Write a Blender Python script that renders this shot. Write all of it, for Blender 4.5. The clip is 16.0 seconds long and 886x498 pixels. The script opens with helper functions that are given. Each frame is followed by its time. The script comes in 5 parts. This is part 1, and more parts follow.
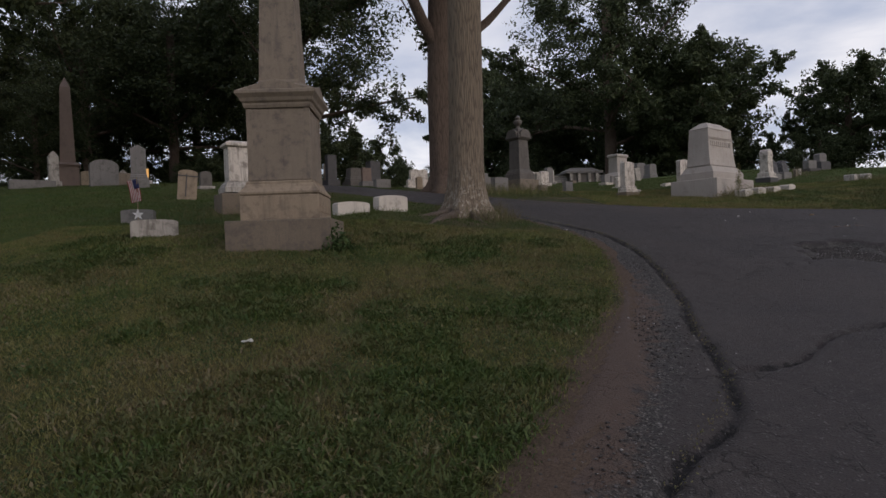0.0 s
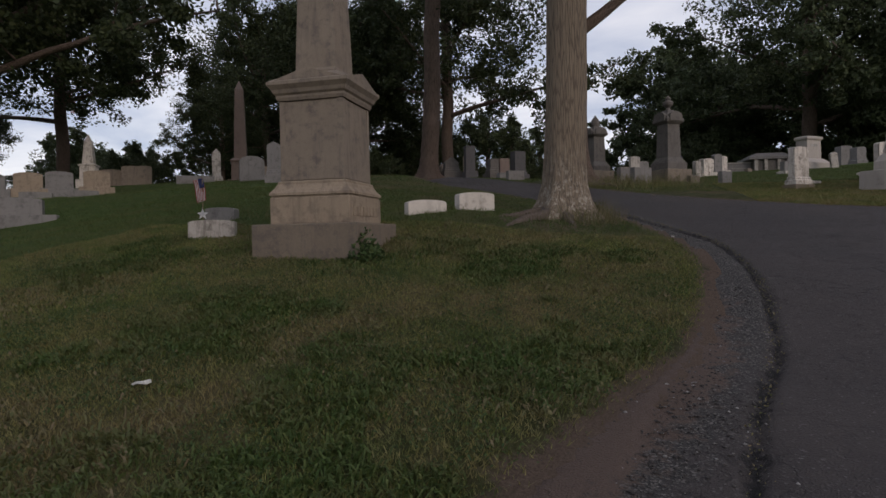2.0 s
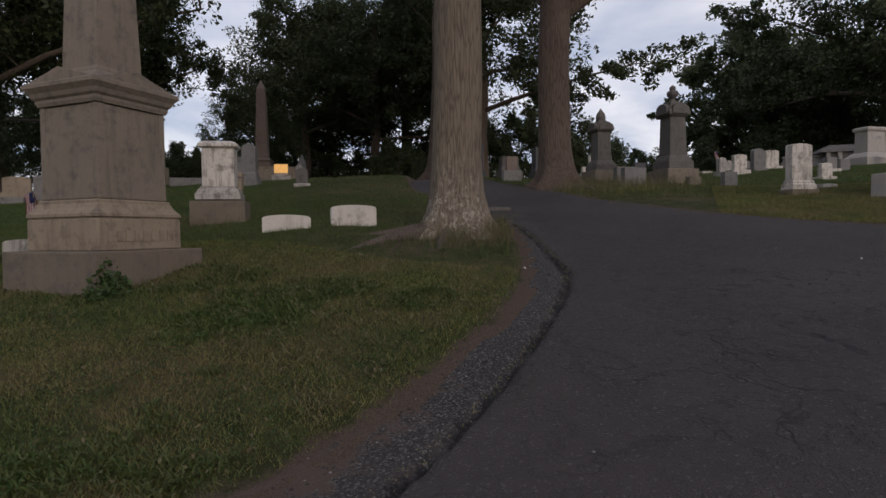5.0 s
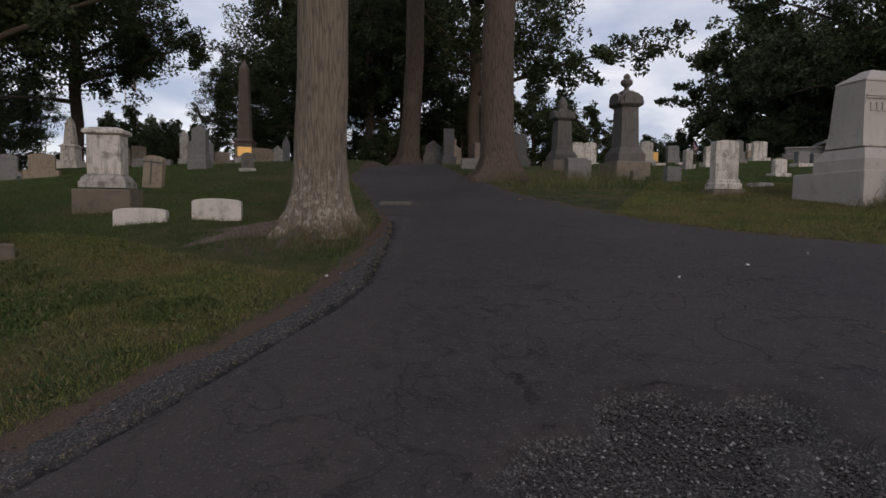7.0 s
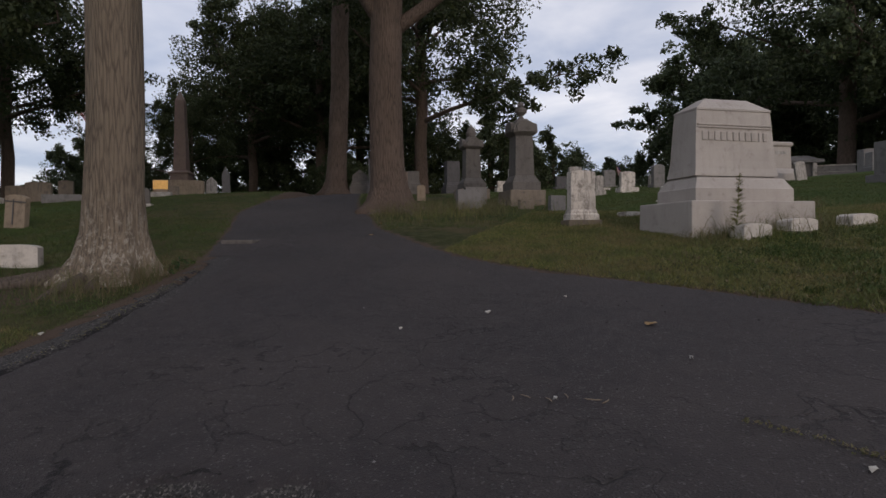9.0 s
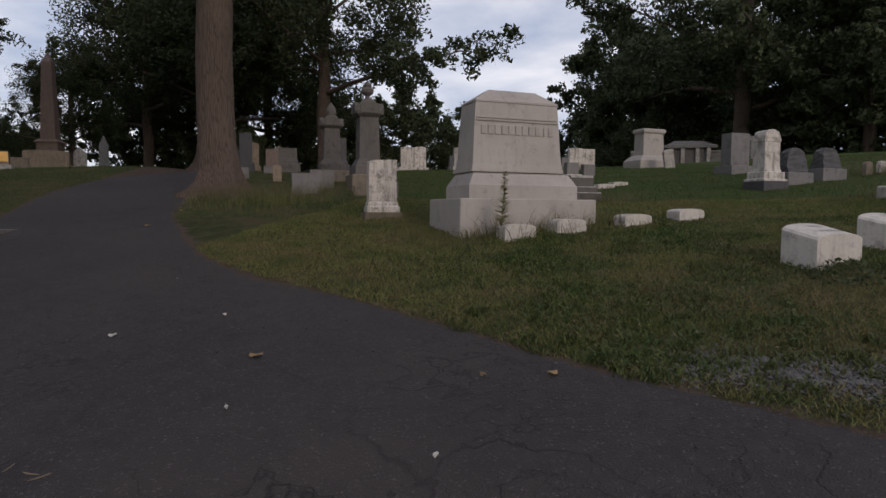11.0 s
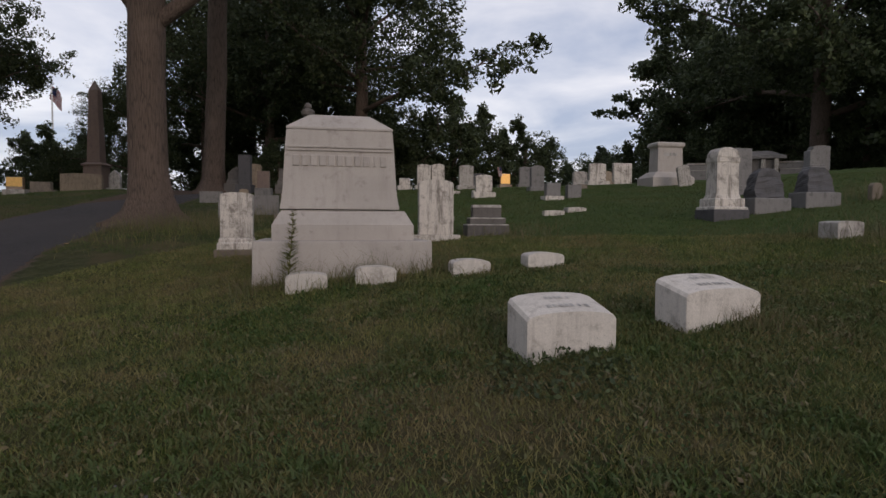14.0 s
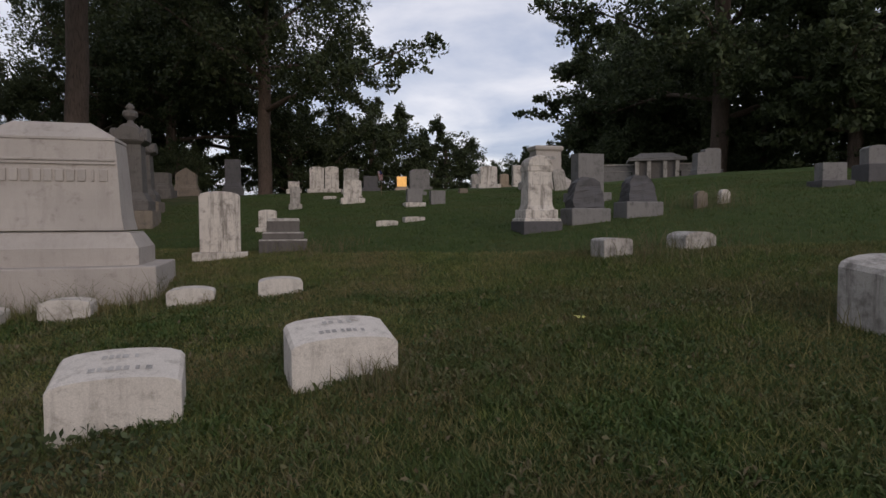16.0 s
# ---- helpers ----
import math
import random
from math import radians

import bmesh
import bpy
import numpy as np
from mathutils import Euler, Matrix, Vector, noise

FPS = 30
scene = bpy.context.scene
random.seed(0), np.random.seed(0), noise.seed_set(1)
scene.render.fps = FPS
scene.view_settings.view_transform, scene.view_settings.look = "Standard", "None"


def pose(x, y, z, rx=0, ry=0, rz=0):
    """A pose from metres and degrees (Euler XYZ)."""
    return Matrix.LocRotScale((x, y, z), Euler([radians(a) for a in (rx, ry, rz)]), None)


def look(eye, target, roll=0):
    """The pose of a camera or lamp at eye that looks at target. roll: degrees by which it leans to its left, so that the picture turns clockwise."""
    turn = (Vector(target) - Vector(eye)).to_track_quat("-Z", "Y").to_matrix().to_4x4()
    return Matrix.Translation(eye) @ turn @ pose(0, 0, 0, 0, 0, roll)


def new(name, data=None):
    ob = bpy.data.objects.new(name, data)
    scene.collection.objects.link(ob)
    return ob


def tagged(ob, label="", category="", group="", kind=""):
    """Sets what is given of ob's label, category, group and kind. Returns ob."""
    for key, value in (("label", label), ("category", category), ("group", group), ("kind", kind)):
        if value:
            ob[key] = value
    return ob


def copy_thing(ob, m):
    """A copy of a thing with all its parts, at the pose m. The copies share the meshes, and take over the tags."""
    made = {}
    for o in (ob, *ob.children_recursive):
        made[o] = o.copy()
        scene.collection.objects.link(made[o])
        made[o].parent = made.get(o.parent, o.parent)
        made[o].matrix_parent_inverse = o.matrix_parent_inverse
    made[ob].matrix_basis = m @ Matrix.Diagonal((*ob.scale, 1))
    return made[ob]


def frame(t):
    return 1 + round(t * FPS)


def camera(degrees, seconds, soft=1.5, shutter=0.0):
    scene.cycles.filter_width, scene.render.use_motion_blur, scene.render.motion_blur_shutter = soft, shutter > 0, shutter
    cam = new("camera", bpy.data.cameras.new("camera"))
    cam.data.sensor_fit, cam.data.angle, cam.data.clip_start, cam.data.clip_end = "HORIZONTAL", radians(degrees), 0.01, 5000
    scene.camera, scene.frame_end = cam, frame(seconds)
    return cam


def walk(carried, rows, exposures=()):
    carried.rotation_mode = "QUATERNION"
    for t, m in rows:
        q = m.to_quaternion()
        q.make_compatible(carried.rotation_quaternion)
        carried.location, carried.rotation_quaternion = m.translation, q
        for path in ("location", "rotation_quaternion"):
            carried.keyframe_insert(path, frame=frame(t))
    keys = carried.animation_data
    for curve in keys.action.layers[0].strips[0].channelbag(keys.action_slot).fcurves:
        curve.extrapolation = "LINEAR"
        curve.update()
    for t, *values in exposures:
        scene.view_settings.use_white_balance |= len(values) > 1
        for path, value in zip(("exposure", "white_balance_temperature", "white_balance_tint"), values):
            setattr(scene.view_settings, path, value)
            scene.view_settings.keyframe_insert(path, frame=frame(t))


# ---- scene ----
cam = camera(73.5, 16.0)
PATH = [
    (0, (-0.16, -0.079, 1.492), (-0.12, 1.921, 1.475), -2.2),
    (0.5, (0.13, 0.267, 1.535), (-0.03, 2.26, 1.471), -0.8),
    (1, (0.499, 0.568, 1.581), (0.043, 2.514, 1.5), -3.8),
    (1.5, (0.87, 0.93, 1.612), (0.316, 2.849, 1.513), -2.4),
    (2, (1.228, 1.337, 1.684), (0.694, 3.264, 1.647), -1.1),
    (2.5, (1.601, 1.685, 1.751), (0.939, 3.572, 1.773), -0.5),
    (3, (1.961, 2.1, 1.793), (1.256, 3.966, 1.66), -1.2),
    (3.5, (2.386, 2.484, 1.867), (1.592, 4.32, 1.839), -3.7),
    (4, (2.806, 2.85, 1.899), (2.055, 4.703, 1.855), -1.2),
    (4.5, (3.189, 3.244, 1.977), (2.497, 5.119, 1.891), -0.0),
    (4.7, (3.359, 3.399, 1.989), (2.604, 5.25, 1.939), -1.2),
    (6.8, (5.203, 4.679, 2.208), (4.35, 6.485, 2.109), 0.9),
    (7, (5.396, 4.832, 2.234), (4.556, 6.643, 2.119), 0.6),
    (7.5, (5.897, 5.139, 2.295), (4.982, 6.918, 2.295), -1.3),
    (8, (6.367, 5.507, 2.327), (5.567, 7.338, 2.226), -0.7),
    (8.5, (6.84, 5.815, 2.407), (6.078, 7.664, 2.366), 0.6),
    (9, (7.355, 6.093, 2.443), (6.559, 7.927, 2.408), -0.6),
    (9.5, (7.869, 6.443, 2.561), (7.228, 8.331, 2.399), -0.9),
    (9.7, (8.087, 6.57, 2.57), (7.483, 8.471, 2.43), -1.3),
    (11.8, (10.206, 8.117, 2.933), (9.588, 10.015, 2.805), 0.9),
    (12, (10.392, 8.281, 2.971), (9.747, 10.169, 2.833), -0.1),
    (12.5, (10.887, 8.673, 3.05), (10.12, 10.52, 2.989), -0.6),
    (13, (11.375, 9.104, 3.072), (10.67, 10.972, 2.948), 0.6),
    (13.5, (11.837, 9.532, 3.127), (11.036, 11.36, 2.999), 0.0),
    (14, (12.286, 9.954, 3.167), (11.384, 11.736, 3.077), 0.3),
    (14.5, (12.732, 10.423, 3.244), (11.875, 12.226, 3.124), 0.1),
    (15, (13.192, 10.8, 3.325), (12.316, 12.597, 3.274), 1.4),
    (15.5, (13.644, 11.223, 3.358), (12.879, 13.068, 3.248), 1.0),
    (16, (14.081, 11.617, 3.408), (13.339, 13.472, 3.314), -0.2),
]
walk(cam, [(t, look(eye, target, roll)) for t, eye, target, roll in PATH], [(0, 0.0, 6750, 16), (16, 0.0, 6750, 16)])

# ---- light ----
world = bpy.data.worlds.new("dusk_sky")
scene.world = world
world.use_nodes = True
wn, wl = world.node_tree.nodes, world.node_tree.links
wn.clear()
w_out = wn.new("ShaderNodeOutputWorld")
w_bg = wn.new("ShaderNodeBackground")
w_sky = wn.new("ShaderNodeTexSky")
w_sky.sky_type, w_sky.sun_disc = "NISHITA", False
w_sky.sun_elevation, w_sky.sun_rotation = radians(20), radians(131)
w_geo = wn.new("ShaderNodeTexCoord")
w_sep = wn.new("ShaderNodeSeparateXYZ")
wl.new(w_geo.outputs["Generated"], w_sep.inputs[0])
# cloud layers: the direction laid on a flat ceiling of cloud
w_abs = wn.new("ShaderNodeMath"); w_abs.operation = "ABSOLUTE"
wl.new(w_sep.outputs[2], w_abs.inputs[0])
w_add = wn.new("ShaderNodeMath"); w_add.operation = "ADD"; w_add.inputs[1].default_value = 0.16
wl.new(w_abs.outputs[0], w_add.inputs[0])
w_div = wn.new("ShaderNodeVectorMath"); w_div.operation = "DIVIDE"
wl.new(w_geo.outputs["Generated"], w_div.inputs[0]); wl.new(w_add.outputs[0], w_div.inputs[1])
w_noise = wn.new("ShaderNodeTexNoise")
w_noise.inputs["Scale"].default_value, w_noise.inputs["Detail"].default_value = 1.5, 6
w_noise.inputs["Roughness"].default_value, w_noise.inputs["Distortion"].default_value = 0.52, 0.3
wl.new(w_div.outputs[0], w_noise.inputs["Vector"])
w_ramp = wn.new("ShaderNodeValToRGB")
w_ramp.color_ramp.elements[0].position, w_ramp.color_ramp.elements[1].position = 0.36, 0.66
w_ramp.color_ramp.elements[0].color, w_ramp.color_ramp.elements[1].color = (0.42, 0.50, 0.66, 1), (0.90, 0.93, 0.985, 1)
wl.new(w_noise.outputs["Fac"], w_ramp.inputs[0])
w_mul = wn.new("ShaderNodeVectorMath"); w_mul.operation = "SCALE"; w_mul.inputs["Scale"].default_value = 0.10
wl.new(w_sky.outputs[0], w_mul.inputs[0])
w_mix = wn.new("ShaderNodeMix"); w_mix.data_type = "RGBA"; w_mix.inputs[0].default_value = 0.80
wl.new(w_mul.outputs[0], w_mix.inputs[6]); wl.new(w_ramp.outputs[0], w_mix.inputs[7])
wl.new(w_mix.outputs[2], w_bg.inputs[0]); wl.new(w_bg.outputs[0], w_out.inputs[0])
w_bg.inputs[1].default_value = 1.06

sun = new("sun", bpy.data.lights.new("sun", "SUN"))
sun.data.energy, sun.data.angle, sun.data.color = 0.72, radians(25), (1.0, 0.90, 0.80)
sun.matrix_world = look((7.55, -6.56, 3.64), (0, 0, 0))

# ---- materials ----
def nodes_of(name):
    m = bpy.data.materials.new(name)
    m.use_nodes = True
    nt = m.node_tree
    return m, nt, nt.nodes["Principled BSDF"]


def add(nt, kind, **inputs):
    n = nt.nodes.new(kind)
    for k, v in inputs.items():
        n.inputs[k.replace("_", " ")].default_value = v
    return n


def ramp(nt, fac, stops):
    r = nt.nodes.new("ShaderNodeValToRGB")
    els = r.color_ramp.elements
    els[0].position, els[0].color = stops[0][0], (*stops[0][1], 1)
    els[1].position, els[1].color = stops[-1][0], (*stops[-1][1], 1)
    for p, c in stops[1:-1]:
        els.new(p).color = (*c, 1)
    nt.links.new(fac, r.inputs[0])
    return r.outputs[0]


def mixc(nt, fac, a, b, mode="MIX"):
    m = nt.nodes.new("ShaderNodeMix")
    m.data_type, m.blend_type = "RGBA", mode
    for i, v in ((0, fac), (6, a), (7, b)):
        if isinstance(v, (int, float)):
            m.inputs[i].default_value = v
        elif isinstance(v, tuple):
            m.inputs[i].default_value = (*v, 1)
        else:
            nt.links.new(v, m.inputs[i])
    return m.outputs[2]


def math_(nt, op, a, b=0.0, clamp=False):
    m = nt.nodes.new("ShaderNodeMath")
    m.operation, m.use_clamp = op, clamp
    for i, v in ((0, a), (1, b)):
        if isinstance(v, (int, float)):
            m.inputs[i].default_value = v
        else:
            nt.links.new(v, m.inputs[i])
    return m.outputs[0]


def place_coords(nt, scale=(1, 1, 1), kind="Object"):
    """Local coordinates, shifted by a chance amount for each object."""
    tc = nt.nodes.new("ShaderNodeTexCoord")
    info = nt.nodes.new("ShaderNodeObjectInfo")
    mp = nt.nodes.new("ShaderNodeMapping")
    mp.inputs["Scale"].default_value = scale
    nt.links.new(tc.outputs[kind], mp.inputs["Vector"])
    mul = math_(nt, "MULTIPLY", info.outputs["Random"], 37.0)
    comb = nt.nodes.new("ShaderNodeCombineXYZ")
    for i in range(3):
        nt.links.new(mul, comb.inputs[i])
    nt.links.new(comb.outputs[0], mp.inputs["Location"])
    return mp.outputs[0]


def noise_of(nt, co, scale, detail=5, rough=0.6):
    n = add(nt, "ShaderNodeTexNoise", Scale=scale, Detail=detail, Roughness=rough)
    nt.links.new(co, n.inputs["Vector"])
    return n.outputs["Fac"]


def bump_of(nt, bsdf, height, strength, distance):
    b = add(nt, "ShaderNodeBump", Strength=strength, Distance=distance)
    nt.links.new(height, b.inputs["Height"])
    nt.links.new(b.outputs[0], bsdf.inputs["Normal"])


def stone(name, base, stain, amount=0.5, rough=0.8, grain=140.0, streak=0.5, bump=0.4):
    """Weathered stone: grain, patches of lichen or soot and streaks that water has left down the faces."""
    m, nt, b = nodes_of(name)
    co = place_coords(nt)
    cs = place_coords(nt, (9, 9, 0.9))
    fine = noise_of(nt, co, grain, 3)
    mid = noise_of(nt, co, 6.0, 9, 0.72)
    big = noise_of(nt, co, 1.3, 3)
    runs = noise_of(nt, cs, 1.3, 8, 0.75)
    c = ramp(nt, fine, [(0.3, tuple(v * 0.82 for v in base)), (0.7, tuple(min(1, v * 1.14) for v in base))])
    c = mixc(nt, ramp(nt, big, [(0.35, (0, 0, 0)), (0.7, (0.5, 0.5, 0.5))]), c, tuple(v * 0.72 for v in base))
    mask = ramp(nt, mid, [(0.58 - 0.16 * amount, (0, 0, 0)), (0.72 - 0.14 * amount, (1, 1, 1))])
    spots = ramp(nt, noise_of(nt, co, 22.0, 4, 0.7), [(0.56, (0, 0, 0)), (0.68, (1, 1, 1))])
    c = mixc(nt, math_(nt, "MULTIPLY", spots, 0.55 * amount), c, stain)
    c = mixc(nt, math_(nt, "MULTIPLY", mask, 0.75), c, stain)
    sm = ramp(nt, runs, [(0.50, (0, 0, 0)), (0.64, (1, 1, 1))])
    c = mixc(nt, math_(nt, "MULTIPLY", sm, streak), c, stain)
    nt.links.new(c, b.inputs["Base Color"])
    b.inputs["Roughness"].default_value = rough
    b.inputs["Specular IOR Level"].default_value = 0.3
    hgt = math_(nt, "ADD", math_(nt, "MULTIPLY", fine, 0.4), mid)
    bump_of(nt, b, hgt, bump, 0.006)
    return m


M_MARBLE = stone("white_marble", (0.62, 0.56, 0.495), (0.115, 0.095, 0.078), 0.50, 0.7, streak=0.72)
M_CLEAN = stone("clean_marble", (0.60, 0.545, 0.485), (0.20, 0.17, 0.14), 0.34, 0.7, streak=0.30)
M_MARBLE2 = stone("grey_marble", (0.42, 0.385, 0.345), (0.10, 0.088, 0.076), 0.55, 0.75, streak=0.65)
M_GRANITE = stone("pale_granite", (0.42, 0.375, 0.335), (0.22, 0.19, 0.165), 0.12, 0.75, 260, 0.22, 0.25)
M_GREY = stone("grey_granite", (0.20, 0.188, 0.178), (0.085, 0.08, 0.076), 0.4, 0.7, 260, 0.3)
M_SOOT = stone("sooty_granite", (0.135, 0.12, 0.108), (0.06, 0.055, 0.05), 0.4, 0.75, 200, 0.4)
M_DARK = stone("dark_granite", (0.085, 0.08, 0.082), (0.045, 0.045, 0.045), 0.4, 0.6, 260, 0.3)
M_BROWN = stone("brownstone", (0.222, 0.180, 0.140), (0.10, 0.085, 0.075), 0.45, 0.85, 150, 0.5)
M_BROWN2 = stone("brownstone_base", (0.180, 0.143, 0.108), (0.10, 0.085, 0.075), 0.45, 0.85, 110, 0.4, 0.6)
M_BUFF = stone("buff_sandstone", (0.30, 0.235, 0.17), (0.13, 0.10, 0.08), 0.45, 0.85, 150, 0.5)
M_PINK = stone("red_granite", (0.19, 0.135, 0.11), (0.11, 0.08, 0.07), 0.35, 0.5, 200, 0.3)
M_POLISH = stone("polished_granite", (0.22, 0.15, 0.10), (0.12, 0.08, 0.06), 0.3, 0.12, 200, 0.1, 0.02)
M_POLISH.node_tree.nodes["Principled BSDF"].inputs["Specular IOR Level"].default_value = 0.9
M_LETTER = stone("cut_lettering", (0.42, 0.395, 0.365), (0.16, 0.15, 0.14), 0.6, 0.85)


def bark(name, base, deep, crust=False):
    m, nt, b = nodes_of(name)
    co = place_coords(nt, (1, 1, 0.09))
    ridges = add(nt, "ShaderNodeTexVoronoi", Scale=24.0)
    ridges.feature = "DISTANCE_TO_EDGE"
    nt.links.new(co, ridges.inputs["Vector"])
    n1 = noise_of(nt, co, 34, 5, 0.7)
    n2 = noise_of(nt, place_coords(nt), 1.2, 4)
    h = math_(nt, "ADD", math_(nt, "MULTIPLY", ridges.outputs["Distance"], 1.6), math_(nt, "MULTIPLY", n1, 0.9))
    c = ramp(nt, h, [(0.22, deep), (0.70, base)])
    lich = ramp(nt, n2, [(0.56, (0, 0, 0)), (0.75, (0.55, 0.55, 0.55))])
    c = mixc(nt, lich, c, tuple(v * 1.35 for v in base))
    if crust:
        sp = nt.nodes.new("ShaderNodeSeparateXYZ")
        nt.links.new(nt.nodes.new("ShaderNodeTexCoord").outputs["Object"], sp.inputs[0])
        low = ramp(nt, math_(nt, "MULTIPLY", sp.outputs[2], 0.5), [(0.12, (1, 1, 1)), (0.62, (0, 0, 0))])
        fl = ramp(nt, noise_of(nt, place_coords(nt, (1, 1, 0.6)), 15.0, 6, 0.75), [(0.51, (0, 0, 0)), (0.59, (0.62, 0.62, 0.62))])
        c = mixc(nt, math_(nt, "MULTIPLY", low, fl), c, (0.46, 0.42, 0.35))
    nt.links.new(c, b.inputs["Base Color"])
    b.inputs["Roughness"].default_value = 0.92
    b.inputs["Specular IOR Level"].default_value = 0.15
    bump_of(nt, b, h, 0.9, 0.03)
    return m


M_ROOT = bark("root_bark", (0.125, 0.10, 0.082), (0.045, 0.036, 0.030))
M_BARK = bark("grey_brown_bark", (0.205, 0.162, 0.120), (0.055, 0.045, 0.038), True)
M_BARK2 = bark("dark_bark", (0.13, 0.095, 0.075), (0.035, 0.028, 0.024))


def leafage(name, a, b_, c_, dry=None):
    m, nt, b = nodes_of(name)
    g = nt.nodes.new("ShaderNodeNewGeometry")
    col = ramp(nt, g.outputs["Random Per Island"], [(0.0, a), (0.6, b_), (1.0, c_)])
    if dry:
        co = nt.nodes.new("ShaderNodeTexCoord").outputs["Object"]
        w = math_(nt, "ADD", math_(nt, "MULTIPLY", noise_of(nt, co, 0.75, 6, 0.6), 0.55), math_(nt, "MULTIPLY", noise_of(nt, co, 3.6, 5, 0.7), 0.45))
        col = mixc(nt, ramp(nt, w, [(0.43, (0, 0, 0)), (0.58, (0.76, 0.76, 0.76))]), col, dry)
        lush = ramp(nt, noise_of(nt, co, 1.7, 4, 0.6), [(0.50, (0, 0, 0)), (0.68, (0.6, 0.6, 0.6))])
        col = mixc(nt, lush, col, (0.055, 0.098, 0.026))
    nt.links.new(col, b.inputs["Base Color"])
    b.inputs["Roughness"].default_value = 0.6
    b.inputs["Specular IOR Level"].default_value = 0.25
    tr = nt.nodes.new("ShaderNodeBsdfTranslucent")
    nt.links.new(col, tr.inputs["Color"])
    mx = nt.nodes.new("ShaderNodeMixShader")
    mx.inputs[0].default_value = 0.25
    nt.links.new(b.outputs[0], mx.inputs[1]); nt.links.new(tr.outputs[0], mx.inputs[2])
    nt.links.new(mx.outputs[0], nt.nodes["Material Output"].inputs[0])
    return m


M_LEAF = leafage("oak_leaves", (0.030, 0.042, 0.018), (0.046, 0.061, 0.024), (0.074, 0.086, 0.034))
M_LEAF2 = leafage("maple_leaves", (0.037, 0.050, 0.023), (0.056, 0.074, 0.032), (0.086, 0.106, 0.045))
M_BLADE = leafage("grass_blades", (0.066, 0.086, 0.023), (0.150, 0.168, 0.047), (0.265, 0.230, 0.096), (0.208, 0.156, 0.078))
M_LUSH = leafage("green_grass_blades", (0.034, 0.064, 0.014), (0.062, 0.098, 0.024), (0.105, 0.125, 0.040), (0.098, 0.100, 0.040))
M_CLOVER = leafage("clover_leaves", (0.032, 0.058, 0.020), (0.052, 0.086, 0.028), (0.090, 0.120, 0.042))
M_STRAW = leafage("dry_grass", (0.17, 0.13, 0.08), (0.14, 0.13, 0.06), (0.09, 0.10, 0.04))


def attr_fac(nt, name):
    a = nt.nodes.new("ShaderNodeAttribute")
    a.attribute_name = name
    return a.outputs["Fac"]


def make_turf():
    m, nt, b = nodes_of("turf")
    co = nt.nodes.new("ShaderNodeTexCoord").outputs["Object"]
    n1, n2, n3 = noise_of(nt, co, 0.75, 6, 0.6), noise_of(nt, co, 4.0, 6, 0.75), noise_of(nt, co, 70.0, 4, 0.75)
    c = ramp(nt, n2, [(0.28, (0.022, 0.030, 0.011)), (0.5, (0.052, 0.058, 0.022)), (0.72, (0.120, 0.100, 0.050))])
    c = mixc(nt, ramp(nt, n1, [(0.46, (0, 0, 0)), (0.66, (0.7, 0.7, 0.7))]), c, (0.13, 0.095, 0.056))
    c = mixc(nt, ramp(nt, n3, [(0.32, (0.6, 0.6, 0.6)), (0.6, (0, 0, 0))]), c, (0.026, 0.032, 0.014))
    rich = ramp(nt, n2, [(0.3, (0.026, 0.050, 0.012)), (0.7, (0.062, 0.092, 0.024))])
    c = mixc(nt, math_(nt, "MULTIPLY", attr_fac(nt, "lush"), 0.85), c, rich)
    soil = ramp(nt, n3, [(0.3, (0.055, 0.038, 0.028)), (0.7, (0.135, 0.10, 0.078))])
    d = math_(nt, "ADD", attr_fac(nt, "bare"), math_(nt, "MULTIPLY", math_(nt, "SUBTRACT", n2, 0.5), 2.2))
    c = mixc(nt, ramp(nt, d, [(0.30, (0, 0, 0)), (0.62, (1, 1, 1))]), c, soil)
    nt.links.new(c, b.inputs["Base Color"])
    b.inputs["Roughness"].default_value = 0.95
    b.inputs["Specular IOR Level"].default_value = 0.1
    bump_of(nt, b, math_(nt, "ADD", n3, n2), 0.8, 0.03)
    return m


